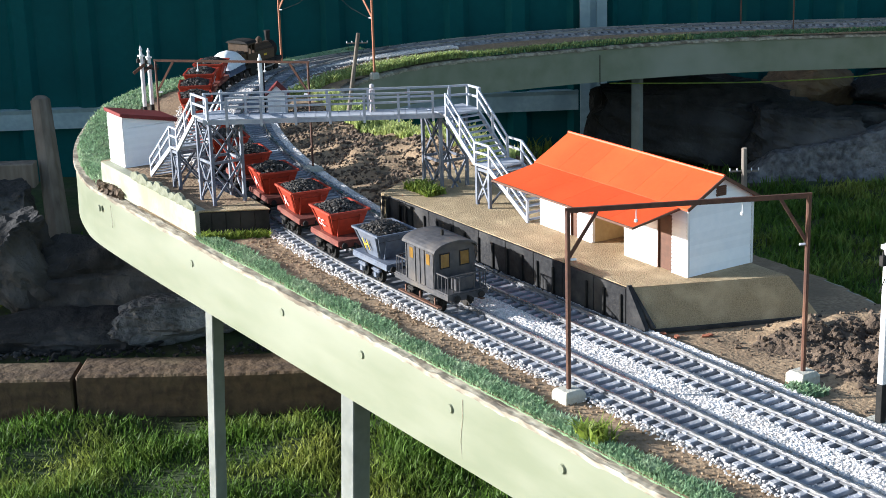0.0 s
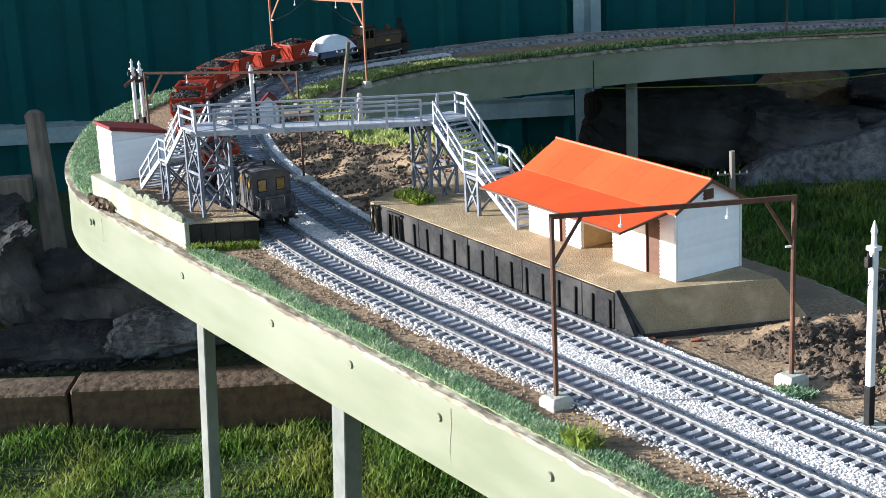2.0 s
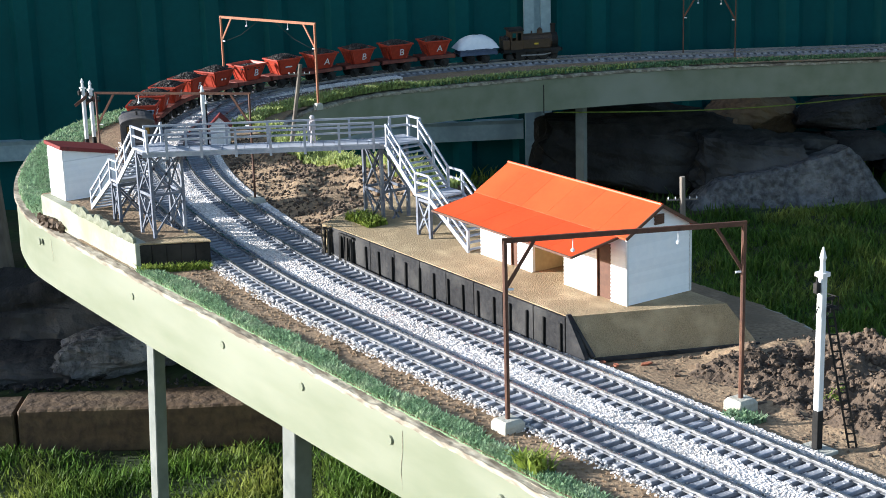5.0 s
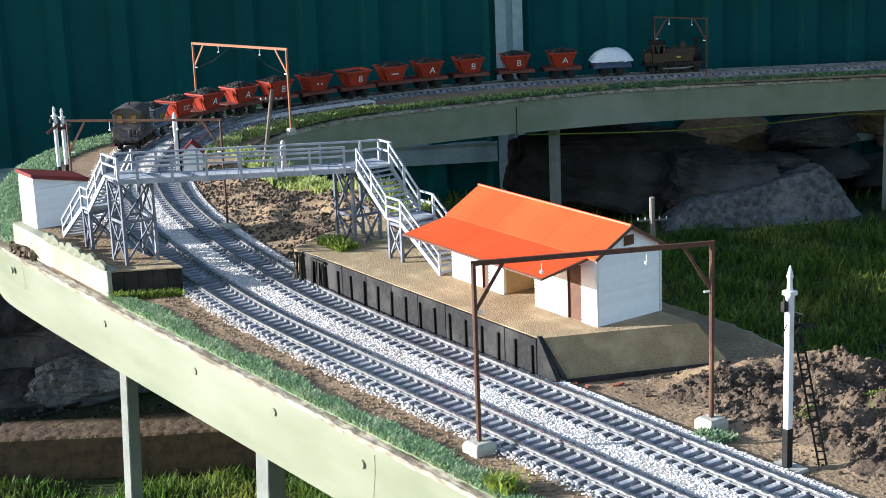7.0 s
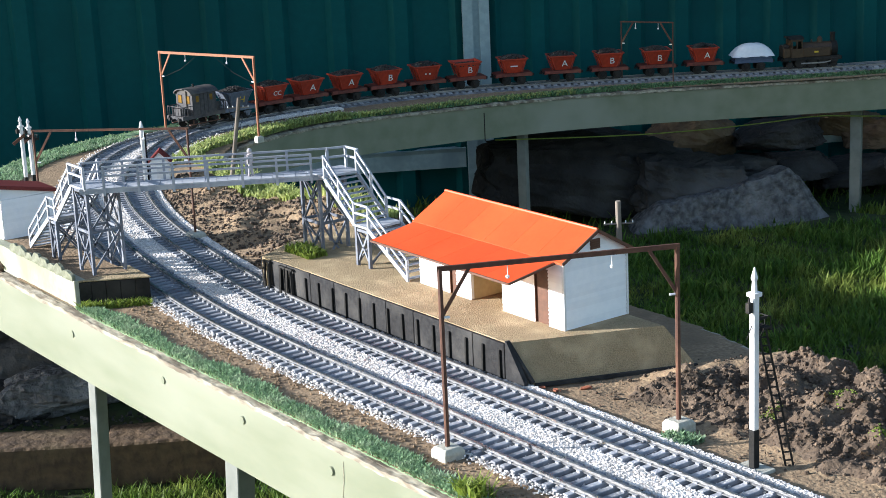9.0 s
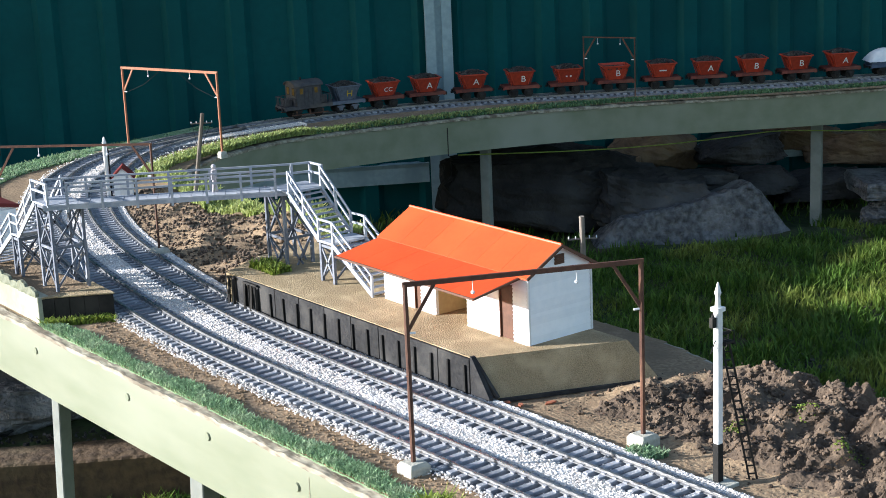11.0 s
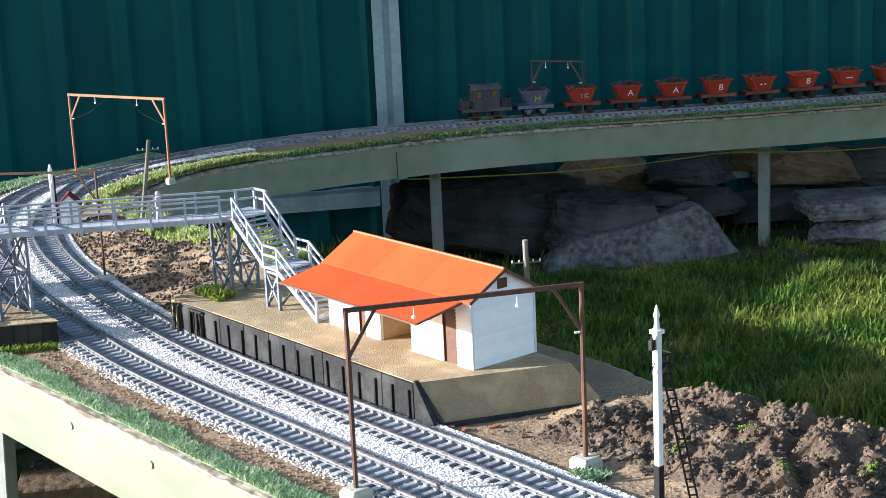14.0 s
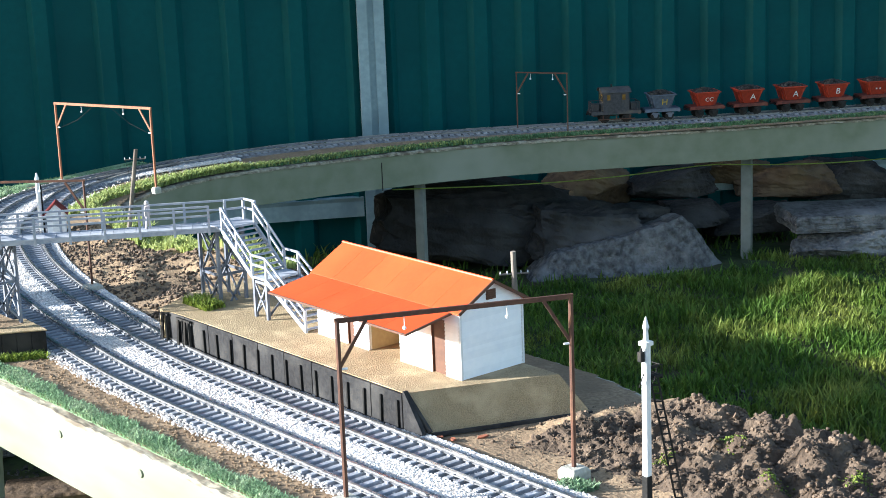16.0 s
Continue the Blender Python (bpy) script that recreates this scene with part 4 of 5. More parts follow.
# ---- signals, poles, hut ----
def ladder(t, foot, head, width, mat):
    foot, head = Vector(foot), Vector(head)
    s = Vector((0.5, 0.87, 0)) * width / 2
    for e in (-1, 1):
        bm = bmesh.new()
        beam(bm, foot + s * e, head + s * e, 0.7, 0.9)
        part("ladder_rail", bm, mat, t)
    n = 17
    for k in range(n):
        c = foot + (head - foot) * (k + 0.7) / n
        bm = bmesh.new()
        beam(bm, c - s, c + s, 0.6, 0.6)
        part("rung", bm, mat, t)


def build_signal(x, y, height, z0=0.0, near=True, arm_turn=0):
    t = thing("semaphore_signal", "white railway signal post with black foot, finial and ladder" if near else "small white railway signal with arm and finial", "signal", at(x, y, z0), "signals")
    h = height
    w = 1.65 if near else 1.4
    bm = bmesh.new()
    box(bm, -w, w, -w, w, h * 0.2, h * 0.86)
    part("post", bm, WHITE, t, bevel=0.3)
    bm = bmesh.new()
    box(bm, -w - 0.15, w + 0.15, -w - 0.15, w + 0.15, 0, h * 0.2 - 0.02)
    part("black_foot", bm, BLACK, t, "black painted foot", bevel=0.2)
    bm = bmesh.new()
    box(bm, -8, 8, -6, 6, -1.5, 0.8)
    part("base_slab", bm, CONCRETE, t, bevel=0.3)
    bm = bmesh.new()
    box(bm, -w - 0.8, w + 0.8, -w - 0.8, w + 0.8, h * 0.86, h * 0.88)
    rod(bm, (0, 0, h * 0.88), (0, 0, h * 0.93), 1.4, 1.1, 8)
    rod(bm, (0, 0, h * 0.93), (0, 0, h * 0.95), 1.0, 1.7, 8)
    rod(bm, (0, 0, h * 0.95), (0, 0, h), 1.6, 0.3, 8)
    part("finial", bm, WHITE, t, "white pointed finial")
    bm = bmesh.new()
    for a in (-3.6, -1.8, 0, 1.8, 3.6):
        box(bm, a - 0.4, a + 0.4, 1.7, 7.0, h * 0.7, h * 0.71)
    for b_ in (1.9, 6.6):
        box(bm, -4, 4, b_ - 0.4, b_ + 0.4, h * 0.69, h * 0.699)
    for a in (-3.6, 0, 3.6):
        rod(bm, (a, 6.8, h * 0.71), (a, 6.8, h * 0.755), 0.25, n=5)
    beam(bm, (-3.8, 6.8, h * 0.755), (3.8, 6.8, h * 0.755), 0.4)
    rod(bm, (0, -w, h * 0.72), (0, -w - 3.2, h * 0.66), 0.25, n=5)
    rod(bm, (0, w, h * 0.62), (0, 6.5, h * 0.69), 0.3, n=5)
    part("work_stage", bm, BLACK, t, "small black working platform")
    bm = bmesh.new()
    box(bm, -1.2, 1.2, -w - 3.0, -w - 0.4, h * 0.785, h * 0.835)
    rod(bm, (0, -w - 1.7, h * 0.835), (0, -w - 1.7, h * 0.86), 0.8, 0.3, 8)
    part("lamp", bm, BLACK, t, "black signal lamp", bevel=0.2)
    bm = bmesh.new()
    if near:
        box(bm, -0.4, 0.4, 1.0, 8, h * 0.735, h * 0.75)
        part("arm", bm, BLACK, t, "dark signal arm seen edge on")
    else:
        beam(bm, (2.3, 2, h * 0.76), (2.3, -9, h * 0.66), 0.6, 2.6)
        o = part("arm", bm, RUST, t, "dark signal arm")
    if near:
        ladder(t, (9, 14, 0.5), (1.5, 3.0, h * 0.71), 3.6, BLACK)


build_signal(366, 72, 97)
build_signal(-488, 78, 62, near=False)
build_signal(-480, 68, 66, near=False)


def build_poles():
    for x, y, h, lean_x, lean_y, arms in ((-347, 193, 82, 7, 11, True), (152, 184, 77, 0, -2, True)):
        t = thing("telegraph_pole", "weathered wooden telegraph pole with crossarm and wires" if x < 0 else "short weathered telegraph pole behind the station", "pole", at(x, y, -3), "telegraph poles")
        bm = bmesh.new()
        rod(bm, (0, 0, 0), (lean_x, lean_y, h), 2.0, 1.6, 10)
        part("shaft", bm, OLDWOOD, t)
        c = Vector((lean_x, lean_y, h)) * (0.9 if x < 0 else 0.82)
        d = Vector((0.5, 0.85, 0)) * 9
        bm = bmesh.new()
        beam(bm, c - d, c + d, 0.8, 0.9)
        part("crossarm", bm, OLDWOOD, t)
        for e in (-1, -0.5, 0.5, 1):
            bm = bmesh.new()
            rod(bm, c + d * e * 0.95, c + d * e * 0.95 + Vector((0, 0, 1.8)), 0.45, 0.35, 8)
            part("insulator", bm, PORCELAIN, t, "white insulator")
        if x < 0:
            for e in (-0.9, 0.9):
                bm = bmesh.new()
                rod(bm, c + d * e, Vector((lean_x, lean_y, h)) * 0.6, 0.18, n=4)
                part("stay_wire", bm, BLACK, t)
    t = thing("marker_post", "half white half black upright lineside post", "post", at(-432, 157, 0))
    bm = bmesh.new()
    rod(bm, (0, 0, 0), (0, 0, 50), 1.9, n=10)
    rod(bm, (0, 0, 50), (0, 0, 55), 1.9, 0.5, 10)
    part("white_post", bm, WHITE, t)
    bm = bmesh.new()
    box(bm, -3.5, -1.2, -0.5, 4.2, 0, 44)
    part("black_back", bm, BLACK, t, "black board behind the post")
    h = thing("lineside_hut", "tiny white hut with a red gable roof", "hut", at(-430, 171, 0, 0, 0, -30))
    bm = bmesh.new()
    extrude(bm, [(-8, -1), (8, -1), (8, 19), (0, 27), (-8, 19)], -8, 8, "x")
    part("wall", bm, BOARDS, h)
    for s in (-1, 1):
        bm = bmesh.new()
        vs = [bm.verts.new((x, y, z)) for x in (-9.5, 9.5) for y, z in ((0, 28.4), (s * 10.5, 17.8), (s * 10.5, 16.9), (0, 27.3))]
        for f in ((0, 1, 5, 4), (1, 2, 6, 5), (2, 3, 7, 6), (3, 0, 4, 7), (0, 3, 2, 1), (4, 5, 6, 7)):
            bm.faces.new([vs[i] for i in f])
        part("roof_side", bm, ROOFRED, h, "red roof")
    bm = bmesh.new()
    box(bm, 8.05, 8.5, -3, 3, 0, 13)
    part("door", bm, WHITE, h)


build_poles()


# ---- the train ----
GAP = 54.0


def wheelset(parent, x, r=5.0):
    bm = bmesh.new()
    for o in (-9.2, 9.2):
        rod(bm, (0, o - 1.2, 0), (0, o + 1.2, 0), r, n=16)
        rod(bm, (0, o - (1.8 if o > 0 else -1.8) * 0.7, 0), (0, o - (1.2 if o > 0 else -1.2), 0), r + 0.8, n=16)
    rod(bm, (0, -9, 0), (0, 9, 0), 1.0, n=6)
    for a in range(4):
        c, s = math.cos(a * math.pi / 2) * (r - 1.4), math.sin(a * math.pi / 2) * (r - 1.4)
        for o in (-10.6, 10.6):
            rod(bm, (c, o - 0.2, s), (c, o + 0.2, s), 0.8, n=6)
    w = part("wheelset", bm, BLACK, parent, "grimy dark wheels on one axle")
    w.location = Vector((x, 0, r)) * U
    return w


def underframe(t, half, width, mat, z=9.0):
    for y in (-width / 2, width / 2 - 2):
        bm = bmesh.new()
        box(bm, -half, half, y, y + 2, z + 1.2, z + 4.2)
        part("solebar", bm, mat, t)
    for x in (-half, half - 2):
        bm = bmesh.new()
        box(bm, x, x + 2, -width / 2 + 2, width / 2 - 2, z + 0.2, z + 4)
        part("headstock", bm, mat, t)
    bm = bmesh.new()
    box(bm, -half + 0.2, half - 0.2, -width / 2 + 0.3, width / 2 - 0.3, z + 4.2, z + 5)
    part("wagon_floor", bm, mat, t)
    for x in (-half, half):
        s = 1 if x > 0 else -1
        for y in (-8, 8):
            bm = bmesh.new()
            rod(bm, (x, y, z + 2), (x + s * 1.4, y, z + 2), 1.0, n=8)
            rod(bm, (x + s * 1.4, y, z + 2), (x + s * 2.1, y, z + 2), 2.1, 1.9, 12)
            part("buffer", bm, BLACK, t, "black round buffer")
        bm = bmesh.new()
        beam(bm, (x, 0, z + 1.5), (x + s * 4.8, 0, z + 1), 1.4, 2.0)
        part("coupling", bm, BLACK, t)


def axle_guards(t, xs, width, mat):
    for x in xs:
        for y in (-width / 2 + 0.6, width / 2 - 0.6):
            bm = bmesh.new()
            extrude(bm, [(x - 4, 9), (x + 4, 9), (x + 1.6, 3.4), (x - 1.6, 3.4)], y - 0.5, y + 0.5, "y")
            box(bm, x - 1.6, x + 1.6, y - 1.4, y + 1.4, 3.6, 6.6)
            box(bm, x - 5, x + 5, y - 0.9, y + 0.9, 7.4, 8.4)
            part("axle_guard", bm, mat, t)


def lettering(t, text, size, where, turn, mat):
    cu = bpy.data.curves.new("letters", "FONT")
    cu.body, cu.size, cu.align_x, cu.align_y, cu.extrude = text, size * U, "CENTER", "CENTER", 0.12 * U
    tmp = new("letters_source", cu)
    bpy.context.view_layer.update()
    me = bpy.data.meshes.new_from_object(tmp.evaluated_get(bpy.context.evaluated_depsgraph_get()))
    bpy.data.objects.remove(tmp)
    me.materials.clear()
    me.materials.append(mat)
    o = new("painted_letters", me)
    o.parent = t
    o.matrix_basis = at(*where, *turn)
    o["label"] = "painted letters"


def coal_wagon(text, mat, load=True, paint=WHITE):
    kind = "red" if mat is RED else "blue-grey"
    t = thing("coal_wagon", f"{kind} four-wheeled coal hopper wagon {'heaped with coal' if load else 'with low load'}", "wagon", group="train")
    underframe(t, 22.0, 24, FRAMERED if mat is RED else mat)
    axle_guards(t, (-9, 9), 25, BLACK if mat is RED else mat)
    for x in (-9, 9):
        wheelset(t, x)
    # hopper: ends slope in, sides nearly upright above the sill
    zt, zb = 31.5, 14.2
    tx, ty, bx, by = 16.2, 14.0, 9.0, 8.6
    ring = lambda x, y, z: [(-x, -y, z), (x, -y, z), (x, y, z), (-x, y, z)]
    bm = bmesh.new()
    o = [bm.verts.new(c) for c in ring(bx, by, zb)] + [bm.verts.new(c) for c in ring(tx, ty, zt)]
    i = [bm.verts.new(c) for c in ring(tx - 0.8, ty - 0.8, zt)] + [bm.verts.new(c) for c in ring(bx + 1.5, by + 0.6, zb + 3)]
    for k in range(4):
        n = (k + 1) % 4
        bm.faces.new((o[k], o[n], o[4 + n], o[4 + k]))
        bm.faces.new((o[4 + k], o[4 + n], i[n], i[k]))
        bm.faces.new((i[k], i[n], i[4 + n], i[4 + k]))
    bm.faces.new(o[3::-1])
    bm.faces.new(i[4:])
    part("hopper", bm, mat, t)
    for y, s in ((-1, -1), (1, 1)):
        for x in (-13.4, 13.4):
            bm = bmesh.new()
            beam(bm, (x * 0.62, s * (by + 0.6), zb + 0.5), (x * 1.05, s * (ty + 0.5), zt - 0.4), 0.9, 0.9)
            part("side_stanchion", bm, mat, t)
    for x in (-1, 1):
        for y in (-7, 7):
            bm = bmesh.new()
            beam(bm, (x * 11, y, 14.2), (x * 15.7, y * 1.1, 28), 0.9, 0.9)
            part("end_strut", bm, mat, t)
    bm = bmesh.new()
    for a, b in ((ring(tx + 0.4, ty + 0.4, zt - 0.5)[k], ring(tx + 0.4, ty + 0.4, zt - 0.5)[(k + 1) % 4]) for k in range(4)):
        beam(bm, a, b, 1.0, 1.3)
    part("top_rim", bm, mat, t)
    n = 420
    px, py = rng.uniform(-1, 1, n), rng.uniform(-1, 1, n)
    top = (30.5 if load else 28) + (4.6 if load else 1.0) * (1 - px**2) * (1 - py**2) + rng.uniform(-0.6, 0.4, n)
    v, f = crumbs(np.stack([px * 14.7, py * 12.6, top], -1), rng.uniform(0.7, 1.8, n))
    o = new("coal_load", raw("coal_load", v, f, COAL))
    o.parent, o["label"] = t, "heaped dull black coal"
    bm = bmesh.new()
    vs = [bm.verts.new(c) for c in ((-14.4, -12.2, 26.5), (14.4, -12.2, 26.5), (14.4, 12.2, 26.5), (-14.4, 12.2, 26.5), (0, 0, 32.5 if load else 27.5))]
    for k in range(4):
        bm.faces.new((vs[k], vs[(k + 1) % 4], vs[4]))
    bm.faces.new(vs[3::-1])
    part("coal_core", bm, COAL, t)
    if text:
        tilt = math.degrees(math.atan2(zt - zb, ty - by))
        for s in (-1, 1):
            y = s * ((ty + by) / 2 + 0.9)
            if text == "-":
                bm = bmesh.new()
                box(bm, -4.4, 4.4, -0.2, 0.2, -0.7, 0.7)
                o = part("paint_bar", bm, paint, t, "white painted bar")
                o.matrix_basis = at(0, y, 22.5, s * (tilt - 90), 0, 0)
            elif text == ":":
                for x in (-2.5, 2.5):
                    bm = bmesh.new()
                    box(bm, -1.0, 1.0, -0.2, 0.2, -0.9, 0.9)
                    o = part("paint_bar", bm, paint, t, "white painted mark")
                    o.matrix_basis = at(x, y, 22, s * (tilt - 90), 0, 0)
            else:
                lettering(t, text, 11 if len(text) == 1 else 7.5, (2.5, y, 21.8), (180 - tilt, 0, 0 if s < 0 else 180), paint)
    return t


def brake_van():
    t = thing("brake_van", "dull umber brake van with arched roof and amber windows", "wagon", group="train")
    underframe(t, 29, 27, VAN)
    axle_guards(t, (-13, 13), 27, BLACK)
    for x in (-13, 13):
        wheelset(t, x)
    hw, z0, zs, L = 13.6, 13.8, 35.0, 15.5
    arch = [(hw * math.cos(a), zs + 4.6 * math.sin(a)) for a in np.linspace(0, math.pi, 11)]
    bm = bmesh.new()
    extrude(bm, [(-hw, z0), (hw, z0), *arch], -L, L, "x")
    body = part("body", bm, VAN, t, "umber planked cabin")
    bm = bmesh.new()
    outer = [((hw + 1.2) * math.cos(a), zs + 0.4 + 5.4 * math.sin(a)) for a in np.linspace(0, math.pi, 13)]
    inner = [((hw + 0.5) * math.cos(a), zs - 0.2 + 4.9 * math.sin(a)) for a in np.linspace(math.pi, 0, 13)]
    extrude(bm, outer + inner, -L - 2.2, L + 2.2, "x")
    roof = part("roof", bm, VAN, t, "arched dusty brown roof")
    bm = bmesh.new()
    rod(bm, (-3, 0, 40), (-3, 0, 44), 1.0, n=8)
    part("roof_vent", bm, BLACK, roof)
    for s in (-1, 1):
        for y in (-6.6, 6.6):
            bm = bmesh.new()
            box(bm, s * L - 0.15 if s > 0 else -L - 0.35, s * L + 0.35 if s > 0 else -L + 0.15, y - 3.3, y + 3.3, 25, 34)
            w = part("window", bm, BLACK, body, "dark window frame")
            bm = bmesh.new()
            box(bm, s * (L + 0.36) - 0.1, s * (L + 0.36) + 0.1, y - 2.7, y + 2.7, 25.7, 33.4)
            part("pane", bm, AMBER, body, "amber window pane")
        for x in (-9, 9):
            bm = bmesh.new()
            box(bm, x - 1.9, x + 1.9, s * hw - 0.15, s * hw + 0.25, 27, 33.2)
            part("pane", bm, AMBER, body, "amber window pane")
        for x in (-14.5, -5, 0, 5, 14.5):
            bm = bmesh.new()
            box(bm, x - 0.45, x + 0.45, s * (hw + 0.2) - 0.3, s * (hw + 0.2) + 0.3, z0, zs - 0.4)
            part("body_strip", bm, VAN, body)
        # end platform with rails and a locker
        for y in (-12.6, 12.6):
            for x in (17.5, 21.5, 25.5, 28):
                bm = bmesh.new()
                rod(bm, (s * x, y, 14), (s * x, y, 23.4), 0.35, n=5)
                part("rail_post", bm, VAN, t)
            bm = bmesh.new()
            beam(bm, (s * 16, y, 23.6), (s * 28.2, y, 23.6), 0.6, 0.8)
            part("side_rail", bm, VAN, t)
        for y in (-9, -5, 5, 9):
            bm = bmesh.new()
            rod(bm, (s * 28, y, 14), (s * 28, y, 23.4), 0.35, n=5)
            part("rail_post", bm, VAN, t)
        bm = bmesh.new()
        beam(bm, (s * 28, -12.6, 23.6), (s * 28, 12.6, 23.6), 0.6, 0.8)
        part("end_rail", bm, VAN, t)
        bm = bmesh.new()
        box(bm, min(s * 19, s * 26), max(s * 19, s * 26), -6, 6, 13.8, 21.5)
        part("locker", bm, VAN, t, "umber platform locker", bevel=0.4)
        bm = bmesh.new()
        box(bm, -22, 22, s * 14.6 - 1.2, s * 14.6 + 1.2, 4.4, 5.2)
        for x in (-16, 0, 16):
            box(bm, x - 0.5, x + 0.5, s * 14 - 0.4, s * 14 + 0.4, 5.2, 9.2)
        part("step_board", bm, BROWN, t, "long wooden step board")
    return t


def tarp_wagon():
    t = thing("sheeted_wagon", "blue-grey four-wheeled wagon under a white sheet", "wagon", group="train")
    underframe(t, 23, 25, BLUEGREY)
    axle_guards(t, (-9, 9), 25, BLACK)
    for x in (-9, 9):
        wheelset(t, x)
    bm = bmesh.new()
    box(bm, -22, 22, -12, 12, 14, 21)
    part("body", bm, BLUEGREY, t, bevel=0.4)
    nx, ny = 20, 14
    vs, fs = [], []
    for i in range(nx + 1):
        for j in range(ny + 1):
            u, w = 2 * i / nx - 1, 2 * j / ny - 1
            z = 17.5 + 15.0 * (1 - abs(u) ** 2.6) ** 0.7 * (1 - abs(w) ** 2.6) ** 0.6 + 0.7 * noise.noise((u * 4, w * 4, 2))
            vs.append((u * 25.5, w * 14.2, z + (0 if abs(u) < 1 and abs(w) < 1 else 0.8 * noise.noise((u * 9, w * 9, 5)))))
    for i in range(nx):
        for j in range(ny):
            a = i * (ny + 1) + j
            fs.append((a, a + ny + 1, a + ny + 2, a + 1))
    fs.append([i * (ny + 1) for i in range(nx + 1)] + [nx * (ny + 1) + j for j in range(1, ny + 1)] + [i * (ny + 1) + ny for i in range(nx - 1, -1, -1)] + [j for j in range(ny - 1, 0, -1)])
    o = new("sheet", raw("sheet", vs, fs, TARP, True))
    o.parent, o["label"] = t, "white draped sheet"
    return t


def tank_engine():
    t = thing("tank_locomotive", "weathered brown steam tank locomotive with black chimney and cab", "locomotive", group="train")
    underframe(t, 35, 25, BLACK, 8.5)
    for x in (-14, 0, 14):
        wheelset(t, x, 6.2)
    for x in (-27, 27):
        wheelset(t, x, 3.8)
    for ya, yb in ((-12.5, -4.5), (4.5, 12.5)):
        bm = bmesh.new()
        box(bm, -12, 22, ya, yb, 13.6, 25)
        part("side_tank", bm, LOCO, t, "brown side tank", bevel=0.8)
    bm = bmesh.new()
    rod(bm, (-12, 0, 21), (25, 0, 21), 9, n=20)
    part("boiler", bm, LOCO, t, smooth=False)
    bm = bmesh.new()
    rod(bm, (25, 0, 21), (32, 0, 21), 9.3, n=20)
    rod(bm, (32, 0, 21), (33, 0, 21), 8, 6.5, 20)
    part("smokebox", bm, BLACK, t, "black smokebox")
    bm = bmesh.new()
    rod(bm, (28, 0, 29.5), (28, 0, 39), 2.6, 2.9, 14)
    rod(bm, (28, 0, 39), (28, 0, 40.5), 3.5, 3.3, 14)
    part("chimney", bm, BLACK, t, "black flared chimney")
    bm = bmesh.new()
    rod(bm, (12, 0, 29), (12, 0, 34), 3.4, 3.2, 14)
    rod(bm, (12, 0, 34), (12, 0, 36.5), 3.2, 1.0, 14)
    rod(bm, (2, 0, 29.5), (2, 0, 33), 1.2, 0.9, 10)
    part("dome", bm, LOCO, t, "brown steam dome")
    for y in (-12.4, 11.6):
        for x0, x1, z0, z1 in ((-26, -12, 13.6, 24), (-26, -24.5, 24, 33), (-13.5, -12, 24, 33), (-26, -12, 33, 35.5), (-19.8, -18.2, 24, 33)):
            bm = bmesh.new()
            box(bm, x0, x1, y, y + 0.8, z0, z1)
            part("cab_side", bm, LOCO, t)
    for x in (-26, -12.8):
        bm = bmesh.new()
        box(bm, x, x + 0.8, -11.5, 11.5, 13.6, 35.5)
        part("cab_end", bm, LOCO, t)
    bm = bmesh.new()
    extrude(bm, [(-13.8, 35.2), (13.8, 35.2), (11, 37.2), (4, 38.2), (-4, 38.2), (-11, 37.2)], -28.5, -10.5, "x")
    part("cab_roof", bm, BLACK, t, "black cab roof")
    bm = bmesh.new()
    box(bm, -35, -26.2, -11, 11, 13.6, 25)
    part("coal_bunker", bm, LOCO, t, bevel=0.6)
    v, f = crumbs(np.stack([rng.uniform(-34, -27, 60), rng.uniform(-10, 10, 60), rng.uniform(24.5, 27, 60)], -1), rng.uniform(1, 2, 60))
    o = new("coal_load", raw("coal_load", v, f, COAL))
    o.parent = t
    for y in (-12.9, 12.9):
        bm = bmesh.new()
        box(bm, 2, 7, y - 0.15, y + 0.15, 18.5, 20.5)
        part("number_plate", bm, YELLOW, t, "small brass plate")
        bm = bmesh.new()
        beam(bm, (-14, y, 6.2), (14, y, 6.2), 0.8, 1.6)
        beam(bm, (14, y, 6.2), (27, y, 8.5), 0.7, 1.2)
        part("connecting_rod", bm, RAIL, t)
        bm = bmesh.new()
        box(bm, 22, 31, y - 1.6, y + 1.6, 6.5, 12)
        part("cylinder", bm, BLACK, t, bevel=0.8)
    return t


def on_track(s):
    """The pose of a vehicle at that distance along the outer track."""
    s = np.interp(s, (0, 595, 899.5, 1219.5, 1494, 1831.6, 2104, 2529.7, 3473), (0, 595, 930, 1250, 1472, 1758, 2030, 2440, 3340))
    x, y = np.interp(s, TRACK_S, TRACK[:, 0]), np.interp(s, TRACK_S, TRACK[:, 1])
    h = math.degrees(math.atan2(np.interp(s, TRACK_S, TRACK_D[:, 1]), np.interp(s, TRACK_S, TRACK_D[:, 0])))
    return at(x, y, RAIL_TOP, 0, 0, h)


